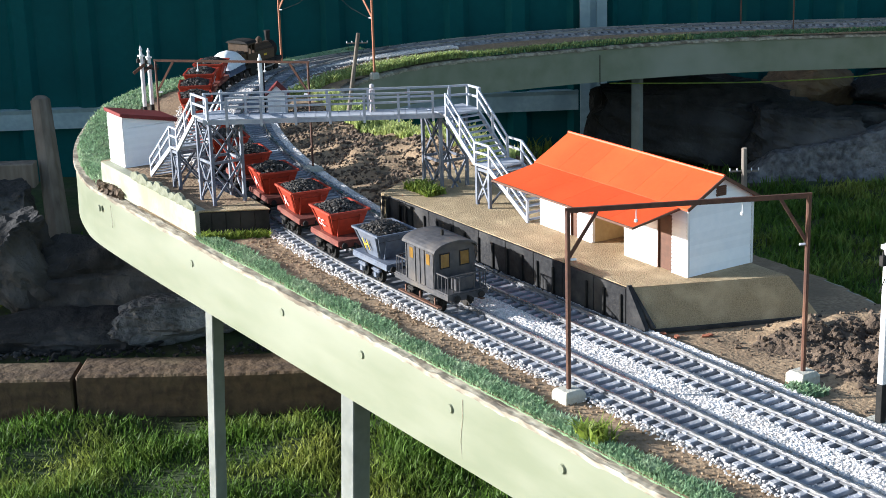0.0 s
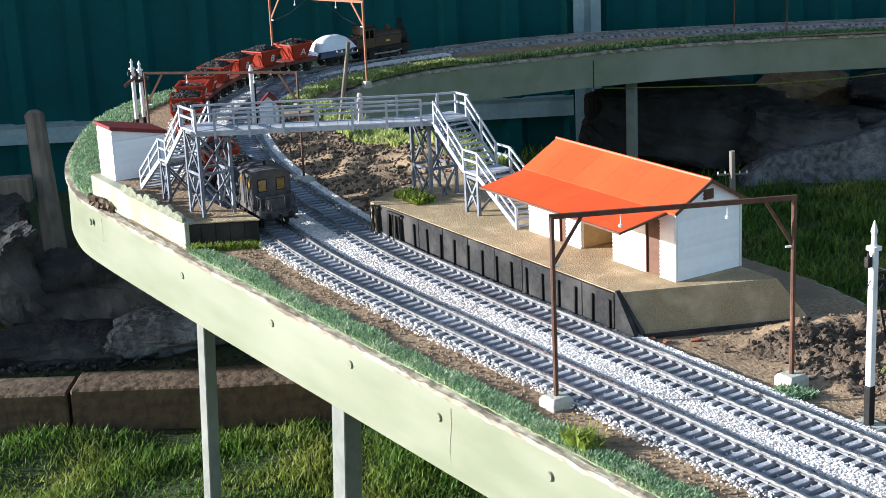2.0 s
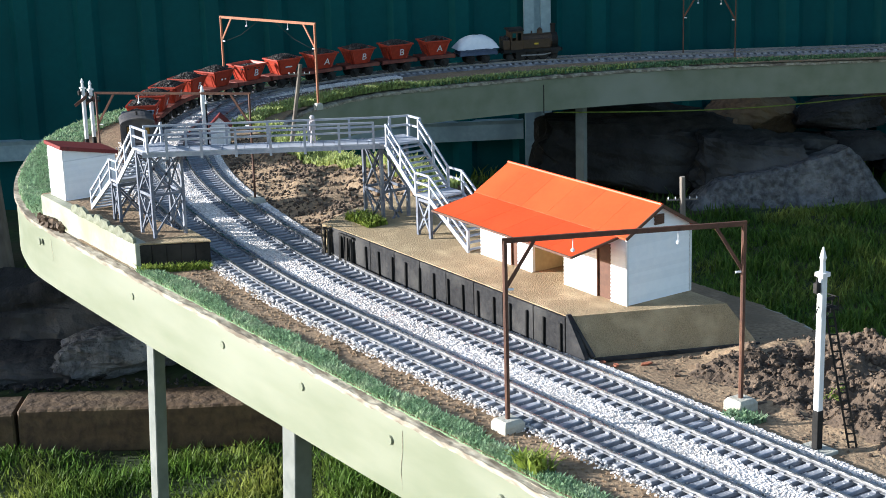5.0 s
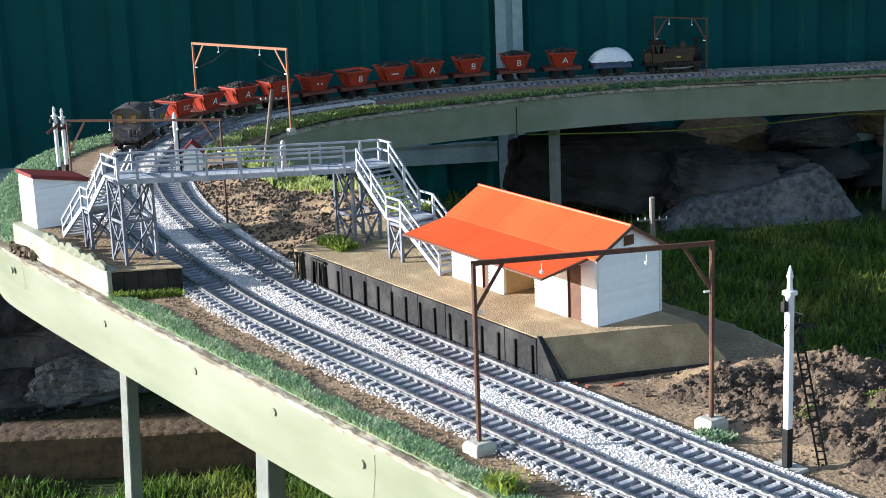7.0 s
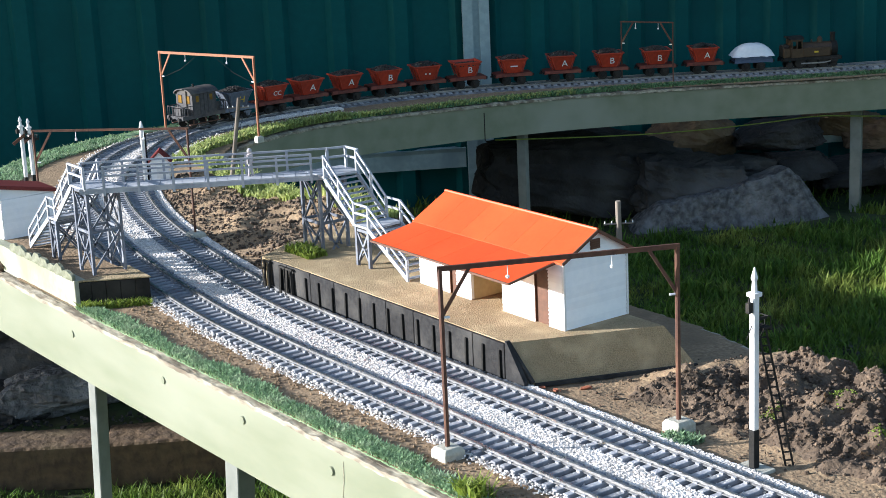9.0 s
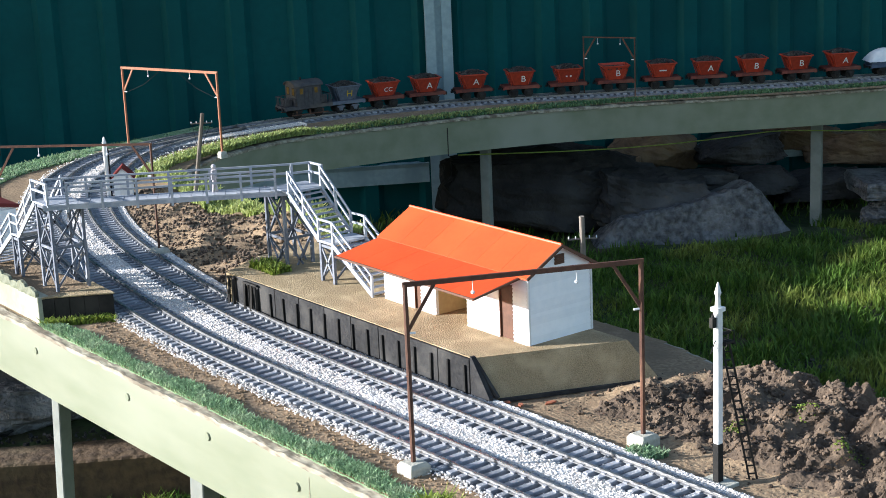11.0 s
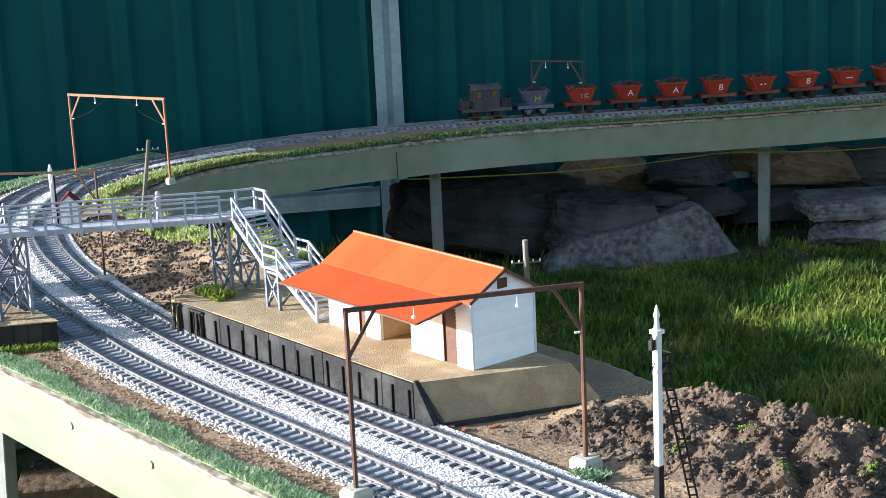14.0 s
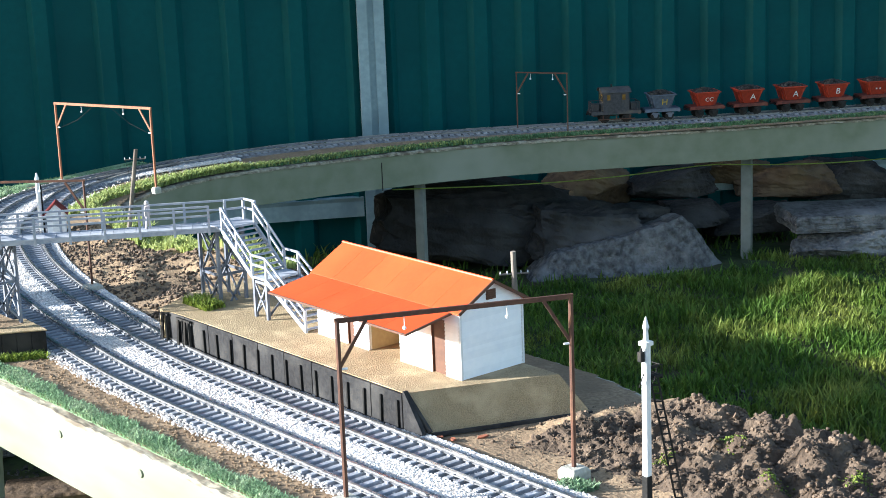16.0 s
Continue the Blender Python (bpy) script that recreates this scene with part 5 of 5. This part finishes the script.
# seconds and the brake van's distance along the track
VAN_AT = [(0, 595), (0.5, 650), (1, 700), (1.5, 754), (2, 809), (2.5, 853), (3, 896), (3.5, 938), (4, 982), (4.5, 1030), (5, 1082), (7.5, 1324), (8, 1375), (8.5, 1424), (11, 1685),
          (11.5, 1742), (12, 1800), (12.5, 1849), (13, 1893), (13.5, 1933), (14, 1976), (14.5, 2019), (15, 2059), (15.5, 2101), (16, 2144)]
TRAIN = [(brake_van(), 0.0)]
for k_, (mark_, mat_, paint_) in enumerate((("H", GREY, YELLOW), ("CC", RED, WHITE), ("A", RED, WHITE), ("A", RED, WHITE), ("B", RED, WHITE), (":", RED, WHITE), ("B", RED, WHITE), ("-", RED, WHITE),
                                            ("A", RED, WHITE), ("B", RED, WHITE), ("B", RED, WHITE), ("A", RED, WHITE))):
    TRAIN.append((coal_wagon(mark_, mat_, k_ != 6, paint_), 56 + GAP * k_))
TRAIN.append((tarp_wagon(), 59 + GAP * 12))
TRAIN.append((tank_engine(), 62 + GAP * 12 + 66))
for ob_, _ in TRAIN:
    ob_.scale = (0.97, 0.97, 0.97) if ob_ is TRAIN[0][0] else (0.93, 0.93, 0.93)


# ---- scatter grass on the board ----
def along(line, s, off):
    nn, _ = normals_of(line)
    ls = np.r_[0, np.cumsum(np.linalg.norm(np.diff(line, axis=0), axis=1))]
    at_ = lambda a: np.interp(s, ls, a)
    return np.stack([at_(line[:, 0]) + off * at_(nn[:, 0]), at_(line[:, 1]) + off * at_(nn[:, 1])], -1)


def length_of(line):
    return np.linalg.norm(np.diff(line, axis=0), axis=1).sum()


def tufts(name, pts, z, low, high, width, mat, label, bend=0.6):
    p = np.column_stack([pts, np.broadcast_to(z, len(pts))])
    n = len(p)
    v, f = blades(p, rng.uniform(low, high, n), rng.uniform(0.6, 1.3, n) * width, bend)
    return stuff(name, v, f, mat, label, "grass")


def build_scatter():
    # green mat along the front edge, clear of the retaining wall
    n = 24000
    s = rng.uniform(250, 818, n)
    wave = 11.5 + 2.0 * np.sin(s / 23) + 1.5 * np.sin(s / 7.1)
    pts = along(FRONT_EDGE, s, -(0.6 + wave * rng.random(n) ** 0.9))
    tufts("edge_grass", pts, -1.5, 2.4, 4.6, 1.3, MATGRASS, "dusty green scatter grass mat along the board edge", 0.9)
    v, f = ribbon(FRONT_EDGE[(FRONT_EDGE[:, 0] > -113) & (FRONT_EDGE[:, 1] < 0)], [(-1.2, -2.4), (-2.6, -0.2), (-10.0, 0.2), (-11.5, -1.2)])
    v[:, 2] += bumpy(v[:, 0], v[:, 1], 4, 0.8)
    stuff("grass_mat", v, f, MATGRASS, "green scatter mat under the edge grass", "grass")
    # pale grass round the left end
    n = 13000
    s = rng.uniform(985, 1500, n)
    pts = along(FRONT_EDGE, s, -(1.0 + 36 * rng.random(n)))
    keep = track_distance(pts[:, 0], pts[:, 1]) < -19
    pts = pts[keep & ~((pts[:, 0] > -298) & (pts[:, 1] < 4))]
    tufts("edge_grass", pts, -1.5, 2.5, 5.5, 1.8, MATGRASS, "pale green scatter grass at the curved board end", 0.9)
    keep = (FRONT_EDGE[:, 0] < -330) & (FRONT_EDGE[:, 1] < 620)
    v, f = ribbon(FRONT_EDGE[keep], [(-1.4, -2.4), (-3.0, 0.4), (-10.0, 1.0), (-15.0, 0.6), (-18.5, -1.2)])
    v[:, 2] += bumpy(v[:, 0], v[:, 1], 5, 1.2)
    stuff("grass_mat", v, f, MATGRASS, "pale green scatter mat at the curved board end", "grass")
    n = 4000
    s = rng.uniform(1500, 2900, n)
    pts = along(FRONT_EDGE, s, -rng.uniform(0.5, 7, n))
    tufts("edge_grass", pts, -1.5, 1.8, 4.2, 1.5, EDGEGREEN, "dark green scatter grass along the far outer edge", 0.8)
    # taller yellow-green grass along the inner edge
    back_s = np.r_[0, np.cumsum(np.linalg.norm(np.diff(BACK_EDGE, axis=0), axis=1))]
    s_at = lambda x, y: back_s[np.argmin(np.hypot(BACK_EDGE[:, 0] - x, BACK_EDGE[:, 1] - y))]
    a, b, c = s_at(-110, 207), s_at(-470, 250), s_at(-563, 450)
    n = 5200
    s = rng.uniform(a, b, n)
    pts = along(BACK_EDGE, s, 1 + rng.uniform(0, 1, n) ** 1.2 * (22 + 8 * np.sin(s / 31)))
    z, *_ = surface_height(pts[:, 0], pts[:, 1])
    tufts("bank_grass", pts, z, 5.0, 11.0, 2.2, DRYGRASS, "long yellow-green grass on the bank", 0.8)
    n = 6500
    s = rng.uniform(b, c, n)
    d = rng.uniform(0, 1, n) ** 1.1 * np.interp(s, [b, (b + c) / 2, c], [46, 26, 10])
    pts = along(BACK_EDGE, s, 1 + d)
    pts = pts[track_distance(pts[:, 0], pts[:, 1]) < 90]
    pts = pts[track_distance(pts[:, 0], pts[:, 1]) > 63]
    tufts("bank_grass", pts, -1.0, 4.0, 9.0, 2.2, DRYGRASS, "bright yellow-green grass beside the inner track", 0.8)
    n = 14000
    s = rng.uniform(c, c + 900, n)
    pts = along(BACK_EDGE, s, rng.uniform(0.5, 20, n))
    pts = pts[track_distance(pts[:, 0], pts[:, 1]) > 19]
    tufts("edge_grass", pts, -2, 2.6, 5.2, 1.7, EDGEGREEN, "dark green scatter grass along the far inner edge", 0.8)
    n = 2600
    s = c + 260 * rng.random(n) ** 1.9
    pts = along(BACK_EDGE, s, 1 + rng.uniform(0, 12, n))
    pts = pts[track_distance(pts[:, 0], pts[:, 1]) > 19]
    tufts("bank_grass", pts, -1.5, 3.0, 6.5, 1.8, DRYGRASS, "yellow-green grass thinning out along the edge", 0.8)
    # clumps
    def clump(x0, x1, y0, y1, z, n, low, high, label, mat=LEAF, lean_in=0.0):
        pts = np.stack([rng.uniform(x0, x1, n) + lean_in * (y1 - y0) * (f_ := rng.random(n)), y0 + (y1 - y0) * f_], -1)
        tufts("grass_clump", pts, z, low, high, 1.6, mat, label, 1.0)
    clump(-116, -108, -49, -10, -1, 800, 3, 6.5, "small yellow-green plants before the black abutment", lean_in=0.56)
    clump(-66, -36, 80, 94, 21.5, 800, 3, 7.5, "small yellow-green bush on the platform end")
    clump(294, 312, -49, -38, -1, 140, 6, 13, "weedy tuft at the board edge")
    clump(308, 326, 66, 80, -0.5, 500, 2, 4.5, "green scatter beside the portal footing", MATGRASS)


build_scatter()


# ---- clods ----
_lump = bmesh.new()
bmesh.ops.create_icosphere(_lump, subdivisions=1, radius=0.85)
_lump.verts.ensure_lookup_table()
LUMP = np.array([v.co for v in _lump.verts])
LUMP_F = np.array([[v.index for v in f.verts] for f in _lump.faces])
_lump.free()


def billow(x, y):
    """Rounded lumps with sharp creases between them, at three sizes."""
    out = np.zeros(len(x))
    for size, amount in ((19, 10.0), (8, 5.5), (3.4, 2.6), (1.6, 1.2)):
        out += amount * np.array([abs(noise.noise((p / size, q / size, size))) for p, q in zip(x, y)])
    return out


def heap_height(x, y):
    z, d, bank, mound = surface_height(x, y)
    edge = np.clip((y - 84) / 26, 0, 1) * np.clip((x - 226 - 0.3 * (y - 90)) / 34, 0, 1)
    return z - 2.2 + edge * (billow(x, y) + 0.8), edge


def build_clods():
    step = 1.5
    gx, gy = np.meshgrid(np.arange(216, 560, step), np.arange(82, 205, step))
    x, y = gx.ravel(), gy.ravel()
    ok = inside(BOARD, np.stack([x, y], -1))
    z = np.zeros(len(x))
    z[ok], _ = heap_height(x[ok], y[ok])
    idx = -np.ones(len(x), int)
    idx[ok] = np.arange(ok.sum())
    idx = idx.reshape(gx.shape)
    quads = np.stack([idx[:-1, :-1], idx[:-1, 1:], idx[1:, 1:], idx[1:, :-1]], -1).reshape(-1, 4)
    quads = quads[(quads >= 0).all(1)]
    stuff("soil_heap", np.stack([x, y, z], -1)[ok], quads, CLOD, "rough heap of dark brown garden soil", "soil")
    n = 15000
    x, y = rng.uniform(212, 560, n), rng.uniform(76, 204, n)
    keep = inside(BOARD, np.stack([x, y], -1)) & (x > 214 + 0.25 * (y - 90)) & (x + y * 0.2 > 235)
    x, y = x[keep], y[keep]
    z, edge = heap_height(x, y)
    z = np.where(edge > 0.25, z, np.maximum(z, z + 2.0))
    keep = rng.random(len(x)) < 0.25 + 0.75 * edge
    x, y, z, edge = x[keep], y[keep], z[keep], edge[keep]
    size = np.minimum(rng.gamma(0.9, 0.42, len(x)) * (0.6 + 0.7 * edge) + 0.15, 2.2)
    stuff("soil_clods", *crumbs(np.stack([x, y, z + size * 0.2], -1), size, 0.9, LUMP, LUMP_F), CLOD, "dark brown soil clods and crumbs", "soil")
    # moss on the heap
    centre = np.array([(330, 120), (352, 150), (396, 128), (420, 160)])
    pts = np.concatenate([c + rng.normal(0, 3.2, (160, 2)) for c in centre])
    z, _ = heap_height(pts[:, 0], pts[:, 1])
    stuff("moss", *crumbs(np.column_stack([pts, z + 0.3]), rng.uniform(0.4, 0.9, len(pts)), 0.6), LEAF, "yellow-green moss on the soil heap", "moss")
    n = 8000
    x, y = rng.uniform(-440, -50, n), rng.uniform(70, 205, n)
    z, d, bank, mound = surface_height(x, y)
    keep = (bank > 0.15) & inside(BOARD, np.stack([x, y], -1)) & ~((x > -94) & (y < 152) & (y > 58))
    x, y, z = x[keep], y[keep], z[keep]
    size = rng.gamma(1.1, 0.6, len(x)) + 0.25
    stuff("soil_clods", *crumbs(np.stack([x, y, z + size * 0.25], -1), np.minimum(size, 2.2), 0.9, LUMP, LUMP_F), CLOD, "crumbled brown soil on the bank", "soil", True)
    n = 900
    s = rng.uniform(270, 900, n)
    pts = along(TRACK, s, rng.uniform(20, 36, n))
    stuff("soil_grit", *crumbs(np.column_stack([pts, np.full(n, -0.2)]), rng.uniform(0.4, 1.1, n)), SOIL, "brown grit beside the track", "soil")
    pts = np.stack([rng.normal(-268, 12, 60), rng.uniform(-50, -46, 60), rng.uniform(-2, 3, 60)], -1)
    stuff("soil_clods", *crumbs(pts, rng.uniform(1.5, 4.5, 60)), CLOD, "dark clods on the ledge below the wall", "soil")


build_clods()
SHARD = material("terracotta", (0.3, 0.1, 0.05), (0.2, 0.065, 0.035), 200, 0.9, 0.4)
for x_, y_, r_ in ((212, 71, 20), (221, 74, -35), (229, 88, 60)):
    bm_ = bmesh.new()
    extrude(bm_, [(-3.2, -1.1), (0.5, -1.6), (3.4, -0.4), (1.6, 1.3), (-2.4, 1.0)], -0.4, 0.5, "z")
    o_ = part("pot_shard", bm_, SHARD, None, bevel=0.15)
    o_.matrix_basis = at(x_, y_, 0.4, 8, -6, r_)
    tagged(o_, "small broken terracotta shard lying on the soil", "shard", "pot shards")


# ---- rocks, bricks and timber beyond the board ----
def stone(name, centre, size, turn, mat, label, seed, tilt=(0, 0), group="garden rocks", rough=0.22, category="rock", wedge=0.0):
    bm = bmesh.new()
    bmesh.ops.create_cube(bm, size=2.0)
    bmesh.ops.subdivide_edges(bm, edges=list(bm.edges), cuts=14, use_grid_fill=True)
    cutter = random.Random(seed)
    cuts = [(Vector([cutter.uniform(-1, 1) for _ in range(3)]).normalized(), cutter.uniform(0.8, 1.15)) for _ in range(9)]
    for v in bm.verts:
        p = v.co.copy()
        q = p.normalized() * 1.2
        v.co = p.lerp(q, 0.12)
        if rough > 0.08:
            for nn, dd in cuts:
                over = v.co.dot(nn) - dd
                if over > 0:
                    v.co -= nn * over
        k = noise.noise(p * 0.9 + Vector((seed, seed * 2.1, 0))) * 0.9 + noise.noise(p * 2.3 + Vector((seed, 0, seed))) * 0.55 + noise.noise(p * 6 + Vector((0, seed, 0))) * 0.3 + noise.noise(p * 13 + Vector((seed, seed, 0))) * 0.16
        v.co *= 1 + rough * k
        v.co.z *= 1 + wedge * v.co.x
        v.co = Vector((v.co.x * size[0] / 2, v.co.y * size[1] / 2, v.co.z * size[2] / 2))
    o = part(name, bm, mat, None)
    o.matrix_basis = at(*centre, tilt[0], tilt[1], turn)
    return tagged(o, label, category, group)


SCREEN = math.degrees(math.atan2(0.867, 0.498))
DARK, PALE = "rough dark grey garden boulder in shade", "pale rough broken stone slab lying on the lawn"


def broken_slab():
    """A thick slab lying against the slope, its top rising to a broken peak."""
    origin, way = Vector((-458, 738, -4)), Vector((0.467, 0.884, 0))
    away = Vector((-0.884, 0.467, 0))
    n, m = 60, 22
    top = lambda u: float(np.interp(u, (0, 20, 45, 120, 165, 192, 206, 225, 256), (-176, -150, -128, -117, -108, -98, -110, -138, -178)))
    bm = bmesh.new()
    grid = []
    for i in range(n + 1):
        u = 256 * i / n
        zt = top(u) + 2.2 * noise.noise((u / 9, 1.3, 0))
        low = -184 - 3 * math.sin(u / 40)
        row = []
        for j in range(m + 1):
            f = j / m
            if f < 0.62:
                g = f / 0.62
                p = origin + way * u + away * (16 * g) + Vector((0, 0, low + (zt - low) * g))
            else:
                g = (f - 0.62) / 0.38
                p = origin + way * u + away * (16 + 48 * g) + Vector((0, 0, zt - 6 * g * g))
            k = 3.2 * noise.noise(p / 26) + 1.9 * noise.noise(p / 9) + 0.9 * noise.noise(p / 3.6)
            row.append(bm.verts.new(p - away * k * 0.8 + Vector((0, 0, k * 0.45))))
        row.append(bm.verts.new(origin + way * u + away * 66 + Vector((0, 0, -200))))
        grid.append(row)
    for i in range(n):
        for j in range(m + 1):
            bm.faces.new((grid[i][j], grid[i + 1][j], grid[i + 1][j + 1], grid[i][j + 1]))
    bm.faces.new(grid[0])
    bm.faces.new(grid[-1][::-1])
    tagged(part("boulder", bm, PALEROCK, None), PALE, "rock", "garden rocks")


broken_slab()
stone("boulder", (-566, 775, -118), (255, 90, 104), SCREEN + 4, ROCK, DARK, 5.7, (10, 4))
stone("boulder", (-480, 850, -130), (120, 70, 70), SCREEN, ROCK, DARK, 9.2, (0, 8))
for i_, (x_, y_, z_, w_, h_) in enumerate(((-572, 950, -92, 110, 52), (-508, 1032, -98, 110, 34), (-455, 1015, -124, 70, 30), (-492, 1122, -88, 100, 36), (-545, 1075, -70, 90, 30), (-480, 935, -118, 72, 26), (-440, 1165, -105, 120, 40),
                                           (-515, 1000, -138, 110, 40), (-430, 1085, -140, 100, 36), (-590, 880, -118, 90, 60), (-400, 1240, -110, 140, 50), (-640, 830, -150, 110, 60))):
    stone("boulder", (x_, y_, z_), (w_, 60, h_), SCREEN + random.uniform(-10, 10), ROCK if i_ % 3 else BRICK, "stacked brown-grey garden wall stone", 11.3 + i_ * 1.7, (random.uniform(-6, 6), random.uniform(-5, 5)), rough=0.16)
stone("paving_slab", (-296, 1102, -120), (150, 90, 20), SCREEN - 4, PALEROCK, "worn grey paving slab on a pale stone", 41.0, (0, 1), "", 0.05, "slab")
stone("boulder", (-282, 1090, -150), (140, 70, 40), SCREEN, PALEROCK, "pale stone under the paving slab", 44.0, rough=0.15)
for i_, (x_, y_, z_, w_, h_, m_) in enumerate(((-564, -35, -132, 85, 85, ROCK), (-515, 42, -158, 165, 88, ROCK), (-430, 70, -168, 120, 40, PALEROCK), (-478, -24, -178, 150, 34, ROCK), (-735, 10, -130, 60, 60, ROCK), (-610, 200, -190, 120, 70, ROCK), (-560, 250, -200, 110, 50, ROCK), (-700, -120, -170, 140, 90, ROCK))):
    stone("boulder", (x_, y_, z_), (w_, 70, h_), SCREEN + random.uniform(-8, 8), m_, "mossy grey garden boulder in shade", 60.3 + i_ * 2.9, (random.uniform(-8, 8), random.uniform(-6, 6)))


def build_bricks():
    wall = thing("brick_edging", "low edging of brown bricks along the lawn", "edging", Matrix(((0.53, -0.848, 0, -382 * U), (0.848, 0.53, 0, -116 * U), (0, 0, 1, 0), (0, 0, 0, 1))))
    first = None
    for k in range(11):
        if first is None:
            bm = bmesh.new()
            vs = box(bm, -55, 55, 0, 44, 0, 37)
            first = part("brick", bm, BRICK, wall, bevel=1.6)
            first.location = Vector((-220, 0, -208)) * U
        else:
            again(first, wall, at(-220 + k * 112.5, random.uniform(-3, 3), -208 + random.uniform(-1.5, 1.5) + 2.2 * k * 0.4, random.uniform(-1.5, 1.5), random.uniform(-1, 1), random.uniform(-1.2, 1.2)))
    n = 2500
    u, w = rng.uniform(-250, 800, n), rng.uniform(46, 95, n)
    x, y = -382 + 0.53 * u - 0.848 * w, -116 + 0.848 * u + 0.53 * w
    size = rng.gamma(2, 0.55, n) + 0.5
    stuff("path_gravel", *crumbs(np.stack([x, y, ground_height(x, y) + 2 + size * 0.3], -1), size), ROCK, "dark gravel behind the brick edging", "gravel")
    st = tagged(new("timber_stump"), "leaning weathered grey timber stake", "stake")
    bm = bmesh.new()
    rod(bm, (-790, 86, -185), (-826, 91, -38), 13, 10.5, 9)
    bmesh.ops.create_icosphere(bm, subdivisions=2, radius=10, matrix=Matrix.Translation((-826, 91, -40)) @ Matrix.Diagonal((1, 1, 0.7, 1)))
    part("stake", bm, OLDWOOD, st)
    pl = tagged(new("garden_sleeper"), "weathered grey timber sleeper edging", "timber")
    bm = bmesh.new()
    beam(bm, (-910, -110, -112), (-800, 70, -110), 20, 26)
    part("timber", bm, OLDWOOD, pl, bevel=1.0)
    cable = tagged(new("cable"), "thin slack green cable under the far board", "cable")
    pts = along(BACK_EDGE, np.linspace(length_of(BACK_EDGE) * 0.52, length_of(BACK_EDGE) * 0.82, 40), np.full(40, 6.0))
    cu = bpy.data.curves.new("wire", "CURVE")
    cu.dimensions, cu.bevel_depth, cu.bevel_resolution = "3D", 0.7 * U, 2
    sp = cu.splines.new("POLY")
    sp.points.add(39)
    for i, (x, y) in enumerate(pts):
        sp.points[i].co = (x * U, y * U, (-44 - 9 * abs(math.sin(i / 39 * math.pi * 2.5))) * U, 1)
    cu.materials.append(LEAF)
    o = new("wire", cu)
    o.parent = cable


build_bricks()


# ---- lawn ----
def build_lawn():
    def field(n, x0, x1, y0, y1, low, high, width, ok, label):
        x, y = rng.uniform(x0, x1, n), rng.uniform(y0, y1, n)
        keep = ok(x, y)
        x, y = x[keep], y[keep]
        patch = 0.7 + 0.5 * bumpy(x, y, 45, 1.0)
        lengths = rng.uniform(low, high, len(x)) * np.clip(patch, 0.35, 1.5)
        v, f = blades(np.stack([x, y, ground_height(x, y) - 4 + bumpy(x, y, 60, 7)], -1), lengths, rng.uniform(0.7, 1.3, len(x)) * width, 0.8)
        stuff("lawn_grass", v, f, GRASS, label, "grass")

    front = lambda x, y: (x + 382) * -0.848 + (y + 116) * 0.53 < -3
    field(90000, -480, 260, -190, 330, 8, 22, 1.5, front, "lush green lawn grass under the railway")
    field(120000, -480, 420, 230, 1180, 11, 28, 1.9, lambda x, y: (x + 720) * 0.867 - (y - 740) * 0.498 > np.where((y > 690) & (y < 985), 246, 160 + 0.12 * (y - 700)), "shaded green lawn grass beside the railway")
    field(1500, -800, -430, -60, 420, 6, 20, 2.2, lambda x, y: ~front(x, y), "sparse weeds among the garden rocks")
    field(5000, -760, -380, 520, 1300, 8, 30, 2.6, lambda x, y: (x + 720) * 0.867 - (y - 740) * 0.498 > 10, "weeds growing between garden stones")


build_lawn()


def motions():
    times, places = [t for t, _ in VAN_AT], [s for _, s in VAN_AT]
    for ob, offset in TRAIN:
        walk(ob, [(t, on_track(s + offset)) for t, s in VAN_AT])
    # the wheels of the vehicles that pass close by roll on the rails
    for ob, offset in TRAIN[:3]:
        for w in [c for c in ob.children if c.name.startswith("wheelset")]:
            x, y, z = w.location
            rows = []
            for k in range(0, 16 * FPS + 1, 2):
                roll = math.degrees(float(np.interp(k / FPS, times, places)) / 5.0) % 360
                rows.append((k / FPS, pose(x, y, z, 0, roll, 0)))
            walk(w, rows)


motions()
